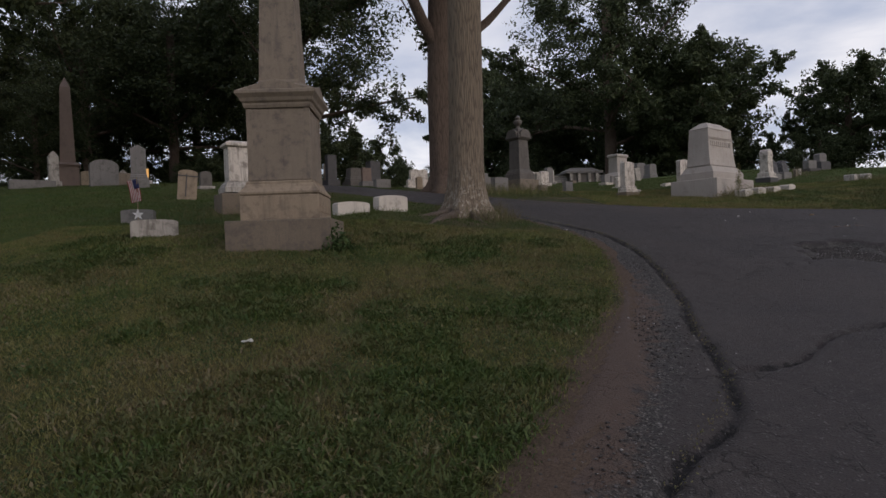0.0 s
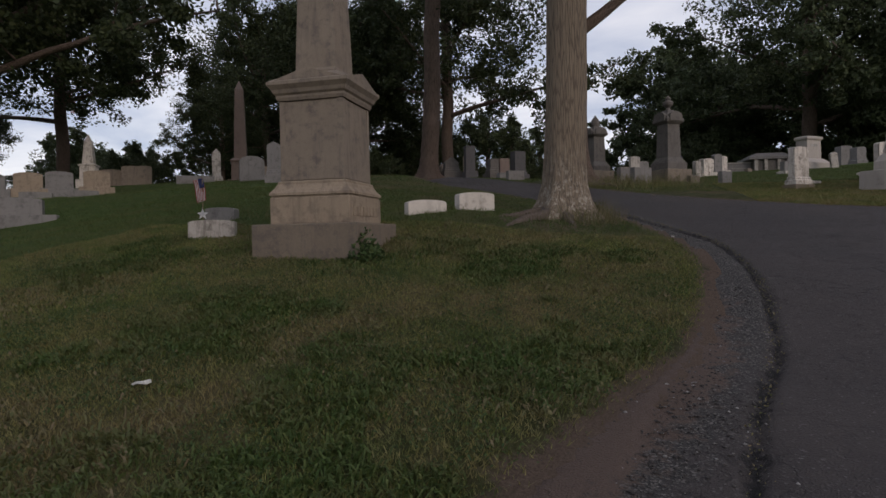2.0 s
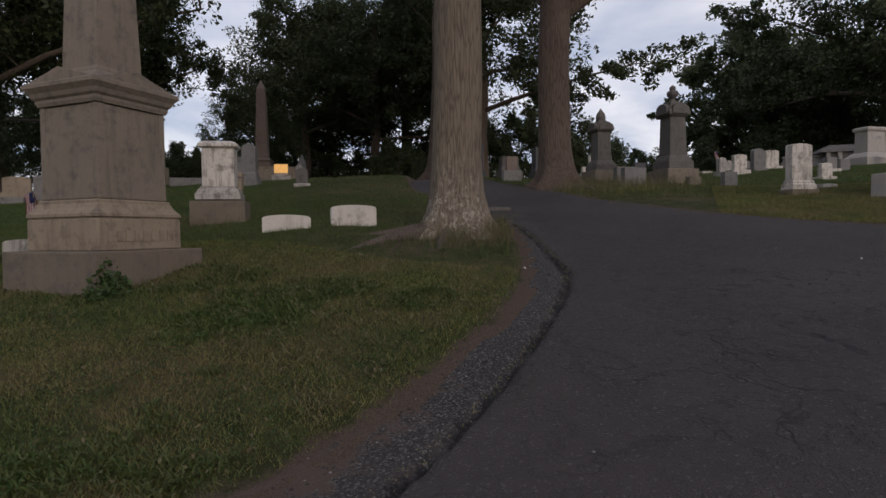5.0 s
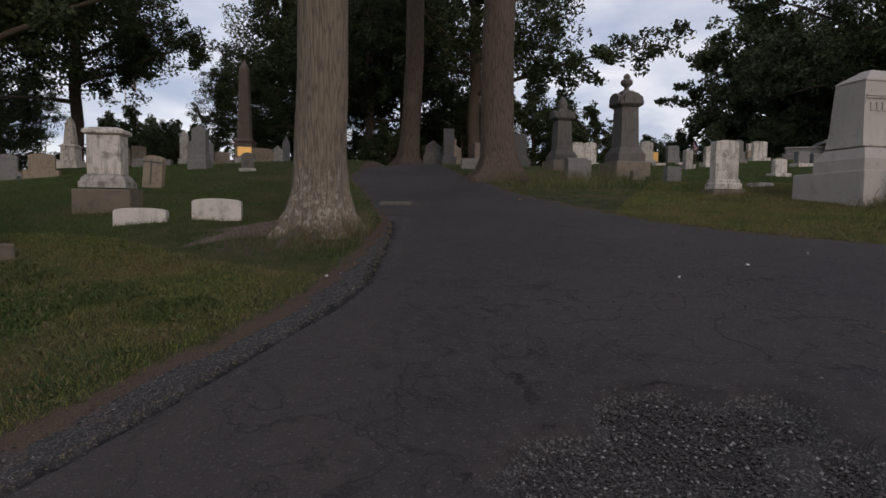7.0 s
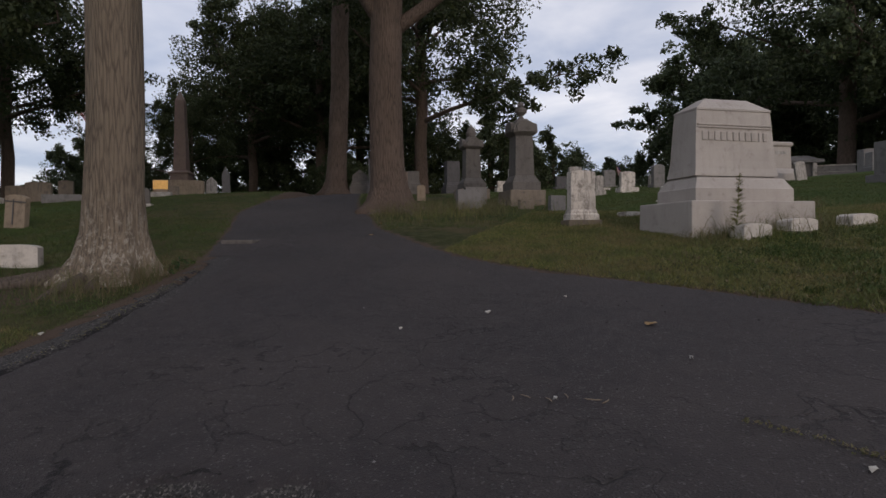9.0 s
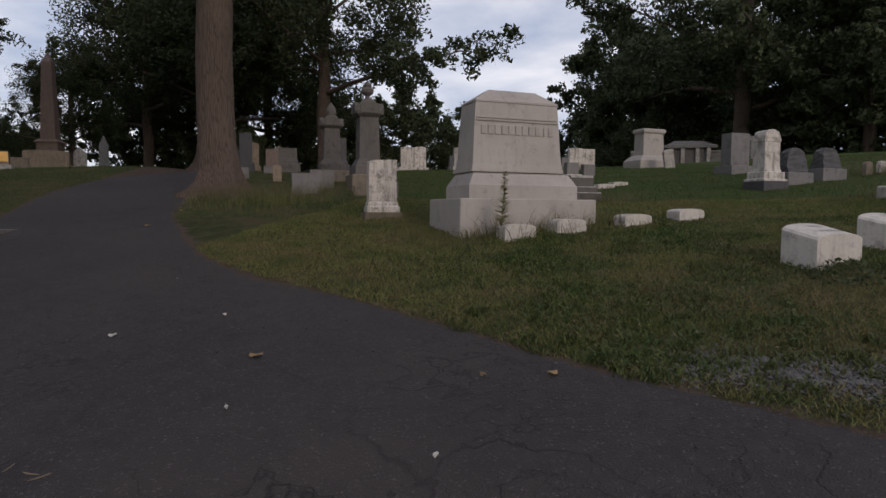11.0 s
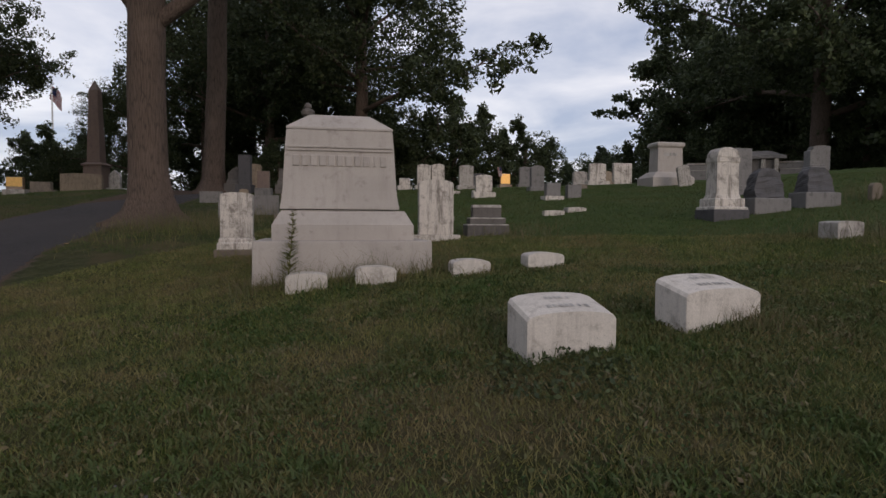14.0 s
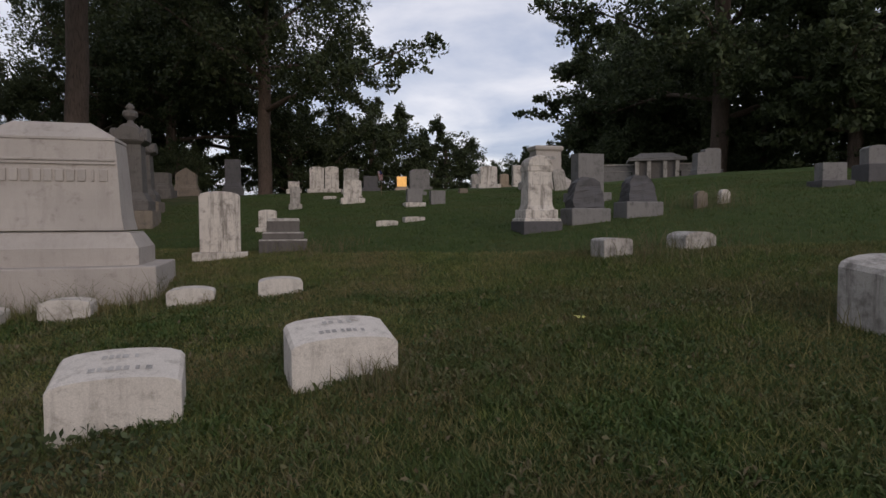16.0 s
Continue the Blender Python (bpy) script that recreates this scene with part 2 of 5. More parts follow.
def make_asphalt():
    m, nt, b = nodes_of("worn_asphalt")
    co = nt.nodes.new("ShaderNodeTexCoord").outputs["Object"]
    n1, n2 = noise_of(nt, co, 0.5, 5), noise_of(nt, co, 7.0, 5, 0.7)
    agg = add(nt, "ShaderNodeTexVoronoi", Scale=95.0)
    nt.links.new(co, agg.inputs["Vector"])
    n3 = noise_of(nt, co, 210.0, 3)
    c = ramp(nt, n2, [(0.25, (0.029, 0.0242, 0.0246)), (0.75, (0.056, 0.0465, 0.0445))])
    c = mixc(nt, ramp(nt, n1, [(0.4, (0, 0, 0)), (0.7, (0.6, 0.6, 0.6))]), c, (0.074, 0.060, 0.054))
    bits = ramp(nt, agg.outputs["Color"], [(0.80, (0, 0, 0)), (0.95, (0.7, 0.7, 0.7))])
    c = mixc(nt, bits, c, (0.16, 0.15, 0.145))
    c = mixc(nt, ramp(nt, n3, [(0.35, (0.5, 0.5, 0.5)), (0.65, (0, 0, 0))]), c, (0.022, 0.021, 0.022))
    # hair cracks
    warp = add(nt, "ShaderNodeTexNoise", Scale=1.6, Detail=5.0)
    nt.links.new(co, warp.inputs["Vector"])
    vm = nt.nodes.new("ShaderNodeVectorMath"); vm.operation = "MULTIPLY_ADD"
    nt.links.new(warp.outputs["Color"], vm.inputs[0]); vm.inputs[1].default_value = (2.2, 2.2, 0.0); nt.links.new(co, vm.inputs[2])
    cr = add(nt, "ShaderNodeTexVoronoi", Scale=1.1)
    cr.feature = "DISTANCE_TO_EDGE"
    nt.links.new(vm.outputs[0], cr.inputs["Vector"])
    gate = ramp(nt, noise_of(nt, co, 0.33, 3), [(0.47, (0, 0, 0)), (0.60, (1, 1, 1))])
    line = ramp(nt, cr.outputs["Distance"], [(0.004, (1, 1, 1)), (0.017, (0, 0, 0))])
    line = math_(nt, "MULTIPLY", line, gate)
    cr2 = add(nt, "ShaderNodeTexVoronoi", Scale=3.2)
    cr2.feature = "DISTANCE_TO_EDGE"
    nt.links.new(vm.outputs[0], cr2.inputs["Vector"])
    gate2 = ramp(nt, noise_of(nt, co, 0.42, 3), [(0.50, (0, 0, 0)), (0.64, (0.8, 0.8, 0.8))])
    line = math_(nt, "MAXIMUM", line, math_(nt, "MULTIPLY", ramp(nt, cr2.outputs["Distance"], [(0.004, (1, 1, 1)), (0.022, (0, 0, 0))]), gate2))
    c = mixc(nt, math_(nt, "MULTIPLY", line, 0.7), c, (0.014, 0.013, 0.012))
    # crumbled rim: broken stone and grit
    grit = ramp(nt, agg.outputs["Color"], [(0.1, (0.018, 0.017, 0.016)), (0.6, (0.040, 0.037, 0.035)), (0.95, (0.15, 0.135, 0.125))])
    e = math_(nt, "ADD", attr_fac(nt, "crumble"), math_(nt, "MULTIPLY", math_(nt, "SUBTRACT", n2, 0.5), 0.9))
    c = mixc(nt, ramp(nt, e, [(0.42, (0, 0, 0)), (0.62, (1, 1, 1))]), c, grit)
    dust = math_(nt, "ADD", attr_fac(nt, "earth"), math_(nt, "MULTIPLY", math_(nt, "SUBTRACT", noise_of(nt, co, 6.0, 8, 0.75), 0.5), 2.0))
    c = mixc(nt, ramp(nt, dust, [(0.40, (0, 0, 0)), (0.62, (0.95, 0.95, 0.95))]), c, ramp(nt, n3, [(0.3, (0.046, 0.031, 0.025)), (0.7, (0.112, 0.077, 0.060))]))
    # jagged fissure and pothole rim: the shadow in them painted near-black
    jag = math_(nt, "MULTIPLY", math_(nt, "SUBTRACT", noise_of(nt, co, 4.0, 11, 0.82), 0.5), 0.95)
    f = math_(nt, "ABSOLUTE", math_(nt, "ADD", math_(nt, "SUBTRACT", 1.0, attr_fac(nt, "fissure")), jag))
    f = ramp(nt, f, [(0.030, (0.94, 0.94, 0.94)), (0.075, (0, 0, 0))])
    c = mixc(nt, f, c, (0.010, 0.009, 0.009))
    nt.links.new(c, b.inputs["Base Color"])
    b.inputs["Roughness"].default_value = 0.85
    b.inputs["Specular IOR Level"].default_value = 0.3
    h = math_(nt, "SUBTRACT", math_(nt, "ADD", agg.outputs["Distance"], math_(nt, "MULTIPLY", n2, 0.6)), math_(nt, "MULTIPLY", line, 1.5))
    bump_of(nt, b, h, 0.7, 0.012)
    return m


def plain(name, base, rough=0.6, metal=0.0, vary=0.2):
    m, nt, b = nodes_of(name)
    n = noise_of(nt, place_coords(nt), 12, 4)
    nt.links.new(ramp(nt, n, [(0.3, tuple(v * (1 - vary) for v in base)), (0.7, tuple(min(1, v * (1 + vary)) for v in base))]), b.inputs["Base Color"])
    b.inputs["Roughness"].default_value, b.inputs["Metallic"].default_value = rough, metal
    return m


M_TURF, M_ROAD = make_turf(), make_asphalt()
def pebbles(name, stops):
    m, nt, b = nodes_of(name)
    g = nt.nodes.new("ShaderNodeNewGeometry")
    c = ramp(nt, g.outputs["Random Per Island"], stops)
    grit = noise_of(nt, nt.nodes.new("ShaderNodeTexCoord").outputs["Object"], 260.0, 3)
    c = mixc(nt, ramp(nt, grit, [(0.35, (0.5, 0.5, 0.5)), (0.6, (0, 0, 0))]), c, (0.03, 0.027, 0.026))
    nt.links.new(c, b.inputs["Base Color"])
    b.inputs["Roughness"].default_value = 0.9
    return m


M_POT = pebbles("pothole_gravel", [(0.0, (0.022, 0.019, 0.018)), (0.55, (0.052, 0.045, 0.043)), (0.88, (0.088, 0.077, 0.074)), (0.98, (0.28, 0.27, 0.26))])
M_CHIPS = stone("pale_gravel", (0.155, 0.147, 0.145), (0.06, 0.056, 0.053), 0.5, 0.9)
M_RED, M_WHITE, M_BLUE = plain("red_cloth", (0.30, 0.035, 0.04), 0.9), plain("white_cloth", (0.55, 0.53, 0.52), 0.9), plain("blue_cloth", (0.03, 0.04, 0.12), 0.9)
# orange metal that paints the sunset's reflection on polished granite
M_SUNSET_GLINT = plain("sunset_reflection_orange", (0.66, 0.38, 0.12), 0.32, 0.7, 0.15)
M_POLE = plain("white_painted_metal", (0.62, 0.62, 0.62), 0.4)
M_STICK = plain("wooden_stick", (0.20, 0.15, 0.10), 0.8)
M_ROT = plain("fallen_leaf", (0.26, 0.17, 0.08), 0.8, 0, 0.4)
M_PALE = plain("pale_dead_leaf", (0.42, 0.40, 0.36), 0.8, 0, 0.3)

# ---- ground ----
HILL = (1.7821, -0.4547, 1.7752, 0.2182, -0.17, -0.1845, -0.1006, -0.0972, 0.1871, 0.1208, -0.0135, -0.0224, 0.045, -0.0196, 0.0208)


def hill(x, y):
    """The height of the slope: a smooth hillside whose crest falls away beyond the last graves."""
    x, y = np.asarray(x, float), np.asarray(y, float)
    far = np.hypot(x - 4, y - 10)
    u, v = np.clip(x, -26, 30) / 10, (np.clip(y, -8, 38) - 10) / 10
    terms = (1 + 0 * u, u, v, u * u, u * v, v * v, v ** 3, u * u * v, u * v * v, u ** 3, u ** 4, u ** 3 * v, u * u * v * v, u * v ** 3, v ** 4)
    return sum(k * q for k, q in zip(HILL, terms)) - 0.05 * np.clip(far - 27, 0, 160) - 0.45 * np.exp(-((x + 10.5) ** 2 + (y - 9.3) ** 2) / 9.0) + 0.10 * np.exp(-((x + 1.6) ** 2 + (y - 8.6) ** 2) / 8.0) + 0.13 * np.exp(-((x + 1.2) ** 2 + (y - 10.4) ** 2) / 1.5) - 0.22 * np.clip(x - 18.5, 0, 12) - 0.05 * np.clip(x - 15.5, 0, 6) * np.clip((y - 22) / 6, 0, 1) - 0.33 * np.exp(-((x + 14.2) ** 2 + (y - 16.2) ** 2) / 9.0) - 0.13 * np.exp(-((x - 2.1) ** 2 + (y - 6.0) ** 2) / 1.8) + 0.42 * np.exp(-((x - 2) ** 2 / 100 + (y - 35) ** 2 / 49)) + 0.2 * np.exp(-((x + 7) ** 2 + (y - 24) ** 2) / 16)


def spline(points, step=0.15):
    """A smooth curve through the points, as an array."""
    p = np.array(points, float)
    p = np.vstack([2 * p[0] - p[1], p, 2 * p[-1] - p[-2]])
    out = []
    for a, b, c, d in zip(p, p[1:], p[2:], p[3:]):
        n = max(2, int(np.linalg.norm(c - b) / step))
        for k in range(n):
            s = k / n
            out.append(0.5 * (2 * b + (c - a) * s + (2 * a - 5 * b + 4 * c - d) * s * s + (3 * b - a - 3 * c + d) * s ** 3))
    out.append(p[-2])
    return np.array(out)


LEFT_EDGE = spline([(-3.0, -6.0), (-1.1, -0.5), (-0.3, 1.4), (0.21, 2.47), (0.64, 3.3), (1.41, 4.99), (1.93, 6.4), (2.12, 7.5), (2.18, 8.4), (2.05, 9.3), (1.68, 10.5), (1.25, 11.6), (0.8, 12.5), (-0.1, 13.7), (-0.9, 14.8), (-3.1, 17.6), (-4.4, 20.0), (-6.6, 24.0), (-9.5, 30.0), (-14, 38)])
RIGHT_EDGE = spline([(14.5, -2.0), (13.5, 4.0), (12.4, 8.0), (11.4, 10.0), (10.2, 10.75), (9.15, 11.2), (8.1, 11.78), (7.0, 12.3), (5.6, 12.85), (4.3, 13.6), (3.0, 14.8), (1.8, 15.9), (0.6, 17.6), (-0.7, 19.3), (-2.2, 21.7), (-4.2, 25.2), (-6.8, 30.5), (-11, 38)])
OUTLINE = np.vstack([LEFT_EDGE, RIGHT_EDGE[::-1]])
FISSURE = spline([(0.5, 1.9), (0.95, 2.65), (1.45, 3.1), (1.72, 3.75), (2.05, 5.0), (2.36, 5.9), (2.5, 6.7), (2.58, 7.4), (2.6, 8.3), (2.5, 9.3), (2.1, 10.3), (1.6, 11.4), (1.1, 12.3)], 0.025)
FISSURE2 = spline([(1.72, 3.75), (2.3, 3.9), (2.9, 4.4), (3.8, 4.7)], 0.025)


def near_line(x, y, line, reach=1.5):
    """Distance from points to a curve, out to reach."""
    d = np.full(x.shape, reach)
    for px, py in line:
        m = (np.abs(x - px) < reach) & (np.abs(y - py) < reach)
        if m.any():
            d[m] = np.minimum(d[m], np.hypot(x[m] - px, y[m] - py))
    return d


def on_road(x, y):
    inside = np.zeros(x.shape, bool)
    px, py = OUTLINE[:, 0], OUTLINE[:, 1]
    qx, qy = np.roll(px, -1), np.roll(py, -1)
    for a, b, c, d in zip(px, py, qx, qy):
        if b == d:
            continue
        inside ^= ((b > y) != (d > y)) & (x < (c - a) * (y - b) / (d - b) + a)
    return inside


def rough_noise(x, y, scale, seed=0.0):
    return np.array([noise.noise((a * scale + seed, b * scale - seed, seed)) for a, b in zip(x.ravel(), y.ravel())]).reshape(x.shape)


def mesh_from(name, verts, faces, mats):
    """A mesh from arrays: verts n x 3, faces m x 3 or m x 4."""
    me = bpy.data.meshes.new(name)
    k = faces.shape[1]
    me.vertices.add(len(verts)); me.vertices.foreach_set("co", np.ascontiguousarray(verts, np.float32).ravel())
    me.loops.add(faces.size); me.loops.foreach_set("vertex_index", np.ascontiguousarray(faces, np.int32).ravel())
    me.polygons.add(len(faces)); me.polygons.foreach_set("loop_start", np.arange(0, faces.size, k, dtype=np.int32))
    me.update(calc_edges=True)
    for m in mats:
        me.materials.append(m)
    return me


def set_attr(me, name, values):
    a = me.attributes.new(name, "FLOAT", "POINT")
    a.data.foreach_set("value", np.ascontiguousarray(values, np.float32).ravel())


def grid_faces(nx, ny):
    i = np.arange(nx * ny).reshape(ny, nx)
    return np.stack([i[:-1, :-1], i[:-1, 1:], i[1:, 1:], i[1:, :-1]], -1).reshape(-1, 4)


def axis(lo, hi, step, far):
    near = np.arange(lo, hi + step / 2, step)
    grow = step * 1.22 ** np.arange(1, 60)
    out = np.cumsum(grow); out = out[out < far]
    return np.concatenate([lo - out[::-1], near, hi + out])


LAWN = {}


def lawn_z(x, y):
    """The height of the lawn's surface with its small humps."""
    i = np.clip(np.searchsorted(LAWN["x"], x) - 1, 0, len(LAWN["x"]) - 2)
    j = np.clip(np.searchsorted(LAWN["y"], y) - 1, 0, len(LAWN["y"]) - 2)
    s = (x - LAWN["x"][i]) / (LAWN["x"][i + 1] - LAWN["x"][i])
    t = (y - LAWN["y"][j]) / (LAWN["y"][j + 1] - LAWN["y"][j])
    z = LAWN["z"]
    return (z[j, i] * (1 - s) + z[j, i + 1] * s) * (1 - t) + (z[j + 1, i] * (1 - s) + z[j + 1, i + 1] * s) * t


def build_ground():
    gx, gy = np.meshgrid(axis(-14, 20, 0.16, 1500), axis(-3, 30, 0.16, 1500))
    inside = on_road(gx, gy)
    d = np.minimum(near_line(gx, gy, LEFT_EDGE), near_line(gx, gy, RIGHT_EDGE))
    sd = np.where(inside, -d, d)
    z = hill(gx, gy)
    close = (np.hypot(gx - 4, gy - 10) < 40)
    bumps = np.zeros_like(z)
    bumps[close] = 0.03 * rough_noise(gx[close], gy[close], 0.9) + 0.018 * rough_noise(gx[close], gy[close], 2.7, 5.0)
    z += bumps * np.clip(sd + 0.3, 0, 1)
    z += -0.006 * np.clip(1 - np.abs(sd) / 0.2, 0, 1) - 0.16 * np.clip((-sd - 0.17) / 0.2, 0, 1)
    LAWN.update(x=gx[0], y=gy[:, 0], z=z)
    me = mesh_from("ground", np.stack([gx, gy, z], -1).reshape(-1, 3), grid_faces(gx.shape[1], gx.shape[0]), [M_TURF])
    dl, dr = near_line(gx, gy, LEFT_EDGE), near_line(gx, gy, RIGHT_EDGE)
    lower = np.clip((7.0 - gy) / 2.5, 0, 1)
    bare = np.clip(1.0 - dl / (0.12 + 0.16 * lower), 0, 1) + 0.8 * np.clip(1 - dr / 0.16, 0, 1)
    bare = np.maximum(bare, 0.85 * np.clip(1 - np.hypot((gx - 10.6) / 1.3, (gy - 11.25) / 0.45), 0, 1))
    bare = np.maximum(bare, 0.95 * np.clip(1.3 - np.hypot((gx - 0.4) / 0.85, (gy - 10.75) / 1.1), 0, 1))
    far_d = np.minimum(near_line(gx, gy, LEFT_EDGE[::3], 7.0), near_line(gx, gy, RIGHT_EDGE[::3], 7.0))
    set_attr(me, "lush", np.clip((far_d - 2.2) / 3.2, 0, 1))
    set_attr(me, "bare", np.where(inside, 0.9, bare))
    me.polygons.foreach_set("use_smooth", [True] * len(me.polygons))
    tagged(new("ground", me), "mown cemetery lawn, patchy green and brown, on a slope", "lawn", kind="structure")


def ground_at(x, y):
    return float(hill(x, y))


def build_road():
    gx, gy = np.meshgrid(np.concatenate([np.arange(-4.5, 0, 0.1), np.arange(0, 3.2, 0.045), np.arange(3.2, 14.6, 0.08)]), np.concatenate([np.arange(-5, 1.5, 0.15), np.arange(1.5, 13, 0.05), np.arange(13, 37, 0.2)]))
    inside = on_road(gx, gy)
    edge = np.vstack([LEFT_EDGE, RIGHT_EDGE])
    use = inside
    d = near_line(gx, gy, edge)
    f1 = np.minimum(near_line(gx, gy, FISSURE, 0.5), 1.7 * near_line(gx, gy, FISSURE2, 0.5))
    wob = 0.02 * rough_noise(gx, gy, 6.0, 3.0)
    crack = np.clip(1.5 - 1.5 * f1 / np.clip(0.050 + wob, 0.03, 0.09), 0, 1)
    hole = np.hypot((gx - 5.35) / 0.85, (gy - 7.55) / 0.72) + 4.0 * 0.02 * rough_noise(gx, gy, 2.2, 9.0) / 0.1
    pit = np.clip((1 - hole) * 5, 0, 1)
    z = hill(gx, gy) + 0.006 + 0.012 * rough_noise(gx, gy, 0.8, 2.0) - 0.045 * crack - 0.085 * pit
    dl = near_line(gx, gy, LEFT_EDGE)
    strip = np.where((f1 < 0.5) & (dl < 1.0), np.clip(1.25 - dl / 0.75, 0, 1) * 0.9, np.clip(1 - d / 0.10, 0, 1))
    z -= 0.02 * np.clip(strip, 0, 1)
    faces = grid_faces(gx.shape[1], gx.shape[0])
    keep = use.ravel()[faces].sum(1) >= 1
    faces = faces[keep]
    idx = np.unique(faces)
    remap = np.full(gx.size, -1); remap[idx] = np.arange(len(idx))
    verts = np.stack([gx, gy, z], -1).reshape(-1, 3)[idx]
    # the outermost points lie on the edge line, which is broken and uneven
    fine = np.vstack([np.stack([np.interp(np.arange(0, len(e) - 1, 0.15), np.arange(len(e)), e[:, k]) for k in (0, 1)], 1) for e in (LEFT_EDGE, RIGHT_EDGE)])
    rim = np.where(~use.ravel()[idx])[0]
    for k in rim:
        p = verts[k, :2]
        q = fine[np.argmin(((fine - p) ** 2).sum(1))]
        if np.hypot(*(q - p)) < 0.4:
            s = 0.035 * noise.noise((q[0] * 4, q[1] * 4, 1.0)) + 0.02 * noise.noise((q[0] * 13, q[1] * 13, 4.0))
            verts[k, :2] = q + (q - p) / (np.hypot(*(q - p)) + 1e-6) * s
            verts[k, 2] = ground_at(*verts[k, :2]) - 0.012
    me = mesh_from("road", verts, remap[faces], [M_ROAD])
    set_attr(me, "crumble", np.maximum(strip * 0.95, pit * 1.2).ravel()[idx])
    set_attr(me, "earth", (np.clip(1.3 - dl / 0.42, 0, 1) * np.clip((8.0 - gy) / 2.5, 0.2, 1)).ravel()[idx])
    # also rings the pothole, so its rim gets the painted dark shadow
    set_attr(me, "fissure", np.maximum(1 - f1 / 0.5, 0.99 - np.clip(np.abs(hole - 1), 0, 0.3) * 4.0).ravel()[idx])
    me.polygons.foreach_set("use_smooth", [True] * len(me.polygons))
    tagged(new("road", me), "narrow cracked asphalt lane with crumbling edges and a gravel-filled pothole", "road", kind="structure")


build_ground()
build_road()


# ---- building blocks ----
def part(name, bm, material, parent, label=""):
    me = bpy.data.meshes.new(name)
    bmesh.ops.recalc_face_normals(bm, faces=bm.faces)
    bm.to_mesh(me); bm.free()
    me.materials.append(material)
    ob = new(name, me)
    ob.parent = parent
    if label:
        tagged(ob, label)
    return ob


def thing(name, x, y, yaw, label, category, group="", sink=0.0, tilt=0.0, lean=0.0):
    ob = new(name)
    ob.empty_display_size = 0.2
    ob.matrix_world = pose(x, y, ground_at(x, y) - sink, tilt, lean, yaw)
    return tagged(ob, label, category, group)


def block(bm, w, d, z0, z1, w2=None, d2=None, bev=0.012, x=0.0, y=0.0):
    """A block with worn edges; w2, d2: its top."""
    w2, d2 = w if w2 is None else w2, d if d2 is None else d2
    vs = [bm.verts.new((x + sx * a / 2, y + sy * b / 2, z)) for z, a, b in ((z0, w, d), (z1, w2, d2)) for sx, sy in ((-1, -1), (1, -1), (1, 1), (-1, 1))]
    fs = [bm.faces.new([vs[i] for i in q]) for q in ((3, 2, 1, 0), (4, 5, 6, 7), (0, 1, 5, 4), (1, 2, 6, 5), (2, 3, 7, 6), (3, 0, 4, 7))]
    if bev:
        es = list({e for f in fs for e in f.edges})
        bmesh.ops.bevel(bm, geom=es, offset=bev, segments=2, affect="EDGES", profile=0.6)


def rings(bm, sections, x=0.0, y=0.0, cap=True):
    """A solid of square-cornered sections (half width, half depth, z), for mouldings and flared shafts."""
    prev = None
    for a, b, z in sections:
        ring = [bm.verts.new((x + sx * a, y + sy * b, z)) for sx, sy in ((-1, -1), (1, -1), (1, 1), (-1, 1))]
        if prev:
            for i in range(4):
                bm.faces.new([prev[i], prev[(i + 1) % 4], ring[(i + 1) % 4], ring[i]])
        elif cap:
            bm.faces.new(ring[::-1])
        prev = ring
    if cap:
        bm.faces.new(prev)


def lathe(bm, prof, n=14, x=0.0, y=0.0):
    prev = None
    for r, z in prof:
        ring = [bm.verts.new((x + r * math.cos(2 * math.pi * i / n), y + r * math.sin(2 * math.pi * i / n), z)) for i in range(n)]
        if prev:
            for i in range(n):
                bm.faces.new([prev[i], prev[(i + 1) % n], ring[(i + 1) % n], ring[i]])
        else:
            bm.faces.new(ring[::-1])
        prev = ring
    bm.faces.new(prev)


def tablet(bm, w, d, z0, z1, top="arch", rise=0.08, bev=0.01):
    """An upright slab whose outline ends in an arch, a gable, round shoulders or a flat top."""
    h = w / 2
    pts = [(-h, z0), (h, z0), (h, z1 - rise)]
    if top == "arch":
        pts += [(h * math.cos(a), z1 - rise + rise * math.sin(a)) for a in np.linspace(0.12, math.pi - 0.12, 11)]
    elif top == "round":
        s = h * 0.72
        pts += [(s, z1 - rise)] + [(s * math.cos(a), z1 - rise + rise * math.sin(a)) for a in np.linspace(0.1, math.pi - 0.1, 11)] + [(-s, z1 - rise)]
    elif top == "gable":
        pts += [(0, z1)]
    else:
        pts[-1] = (h, z1); pts += [(-h, z1)]
    if top != "flat":
        pts += [(-h, z1 - rise)]
    front = [bm.verts.new((px, -d / 2, pz)) for px, pz in pts]
    back = [bm.verts.new((px, d / 2, pz)) for px, pz in pts]
    n = len(pts)
    faces = [bm.faces.new(front), bm.faces.new(back[::-1])]
    for i in range(n):
        faces.append(bm.faces.new([front[(i + 1) % n], front[i], back[i], back[(i + 1) % n]]))
    if bev:
        es = [e for e in set(faces[0].edges) | set(faces[1].edges)]
        bmesh.ops.bevel(bm, geom=es, offset=bev, segments=2, affect="EDGES", profile=0.6)


def bars(parent, material, w, y, rows, seed=1, thick=0.006, name="inscription_line"):
    """Worn lettering as plain bars, one a line; rows: z, height, share of w."""
    for z, hh, share in rows:
        bm = bmesh.new()
        block(bm, w * share, thick, z - hh / 2, z + hh / 2, bev=0, y=y)
        part(name, bm, material, parent)


def mk():
    return bmesh.new()


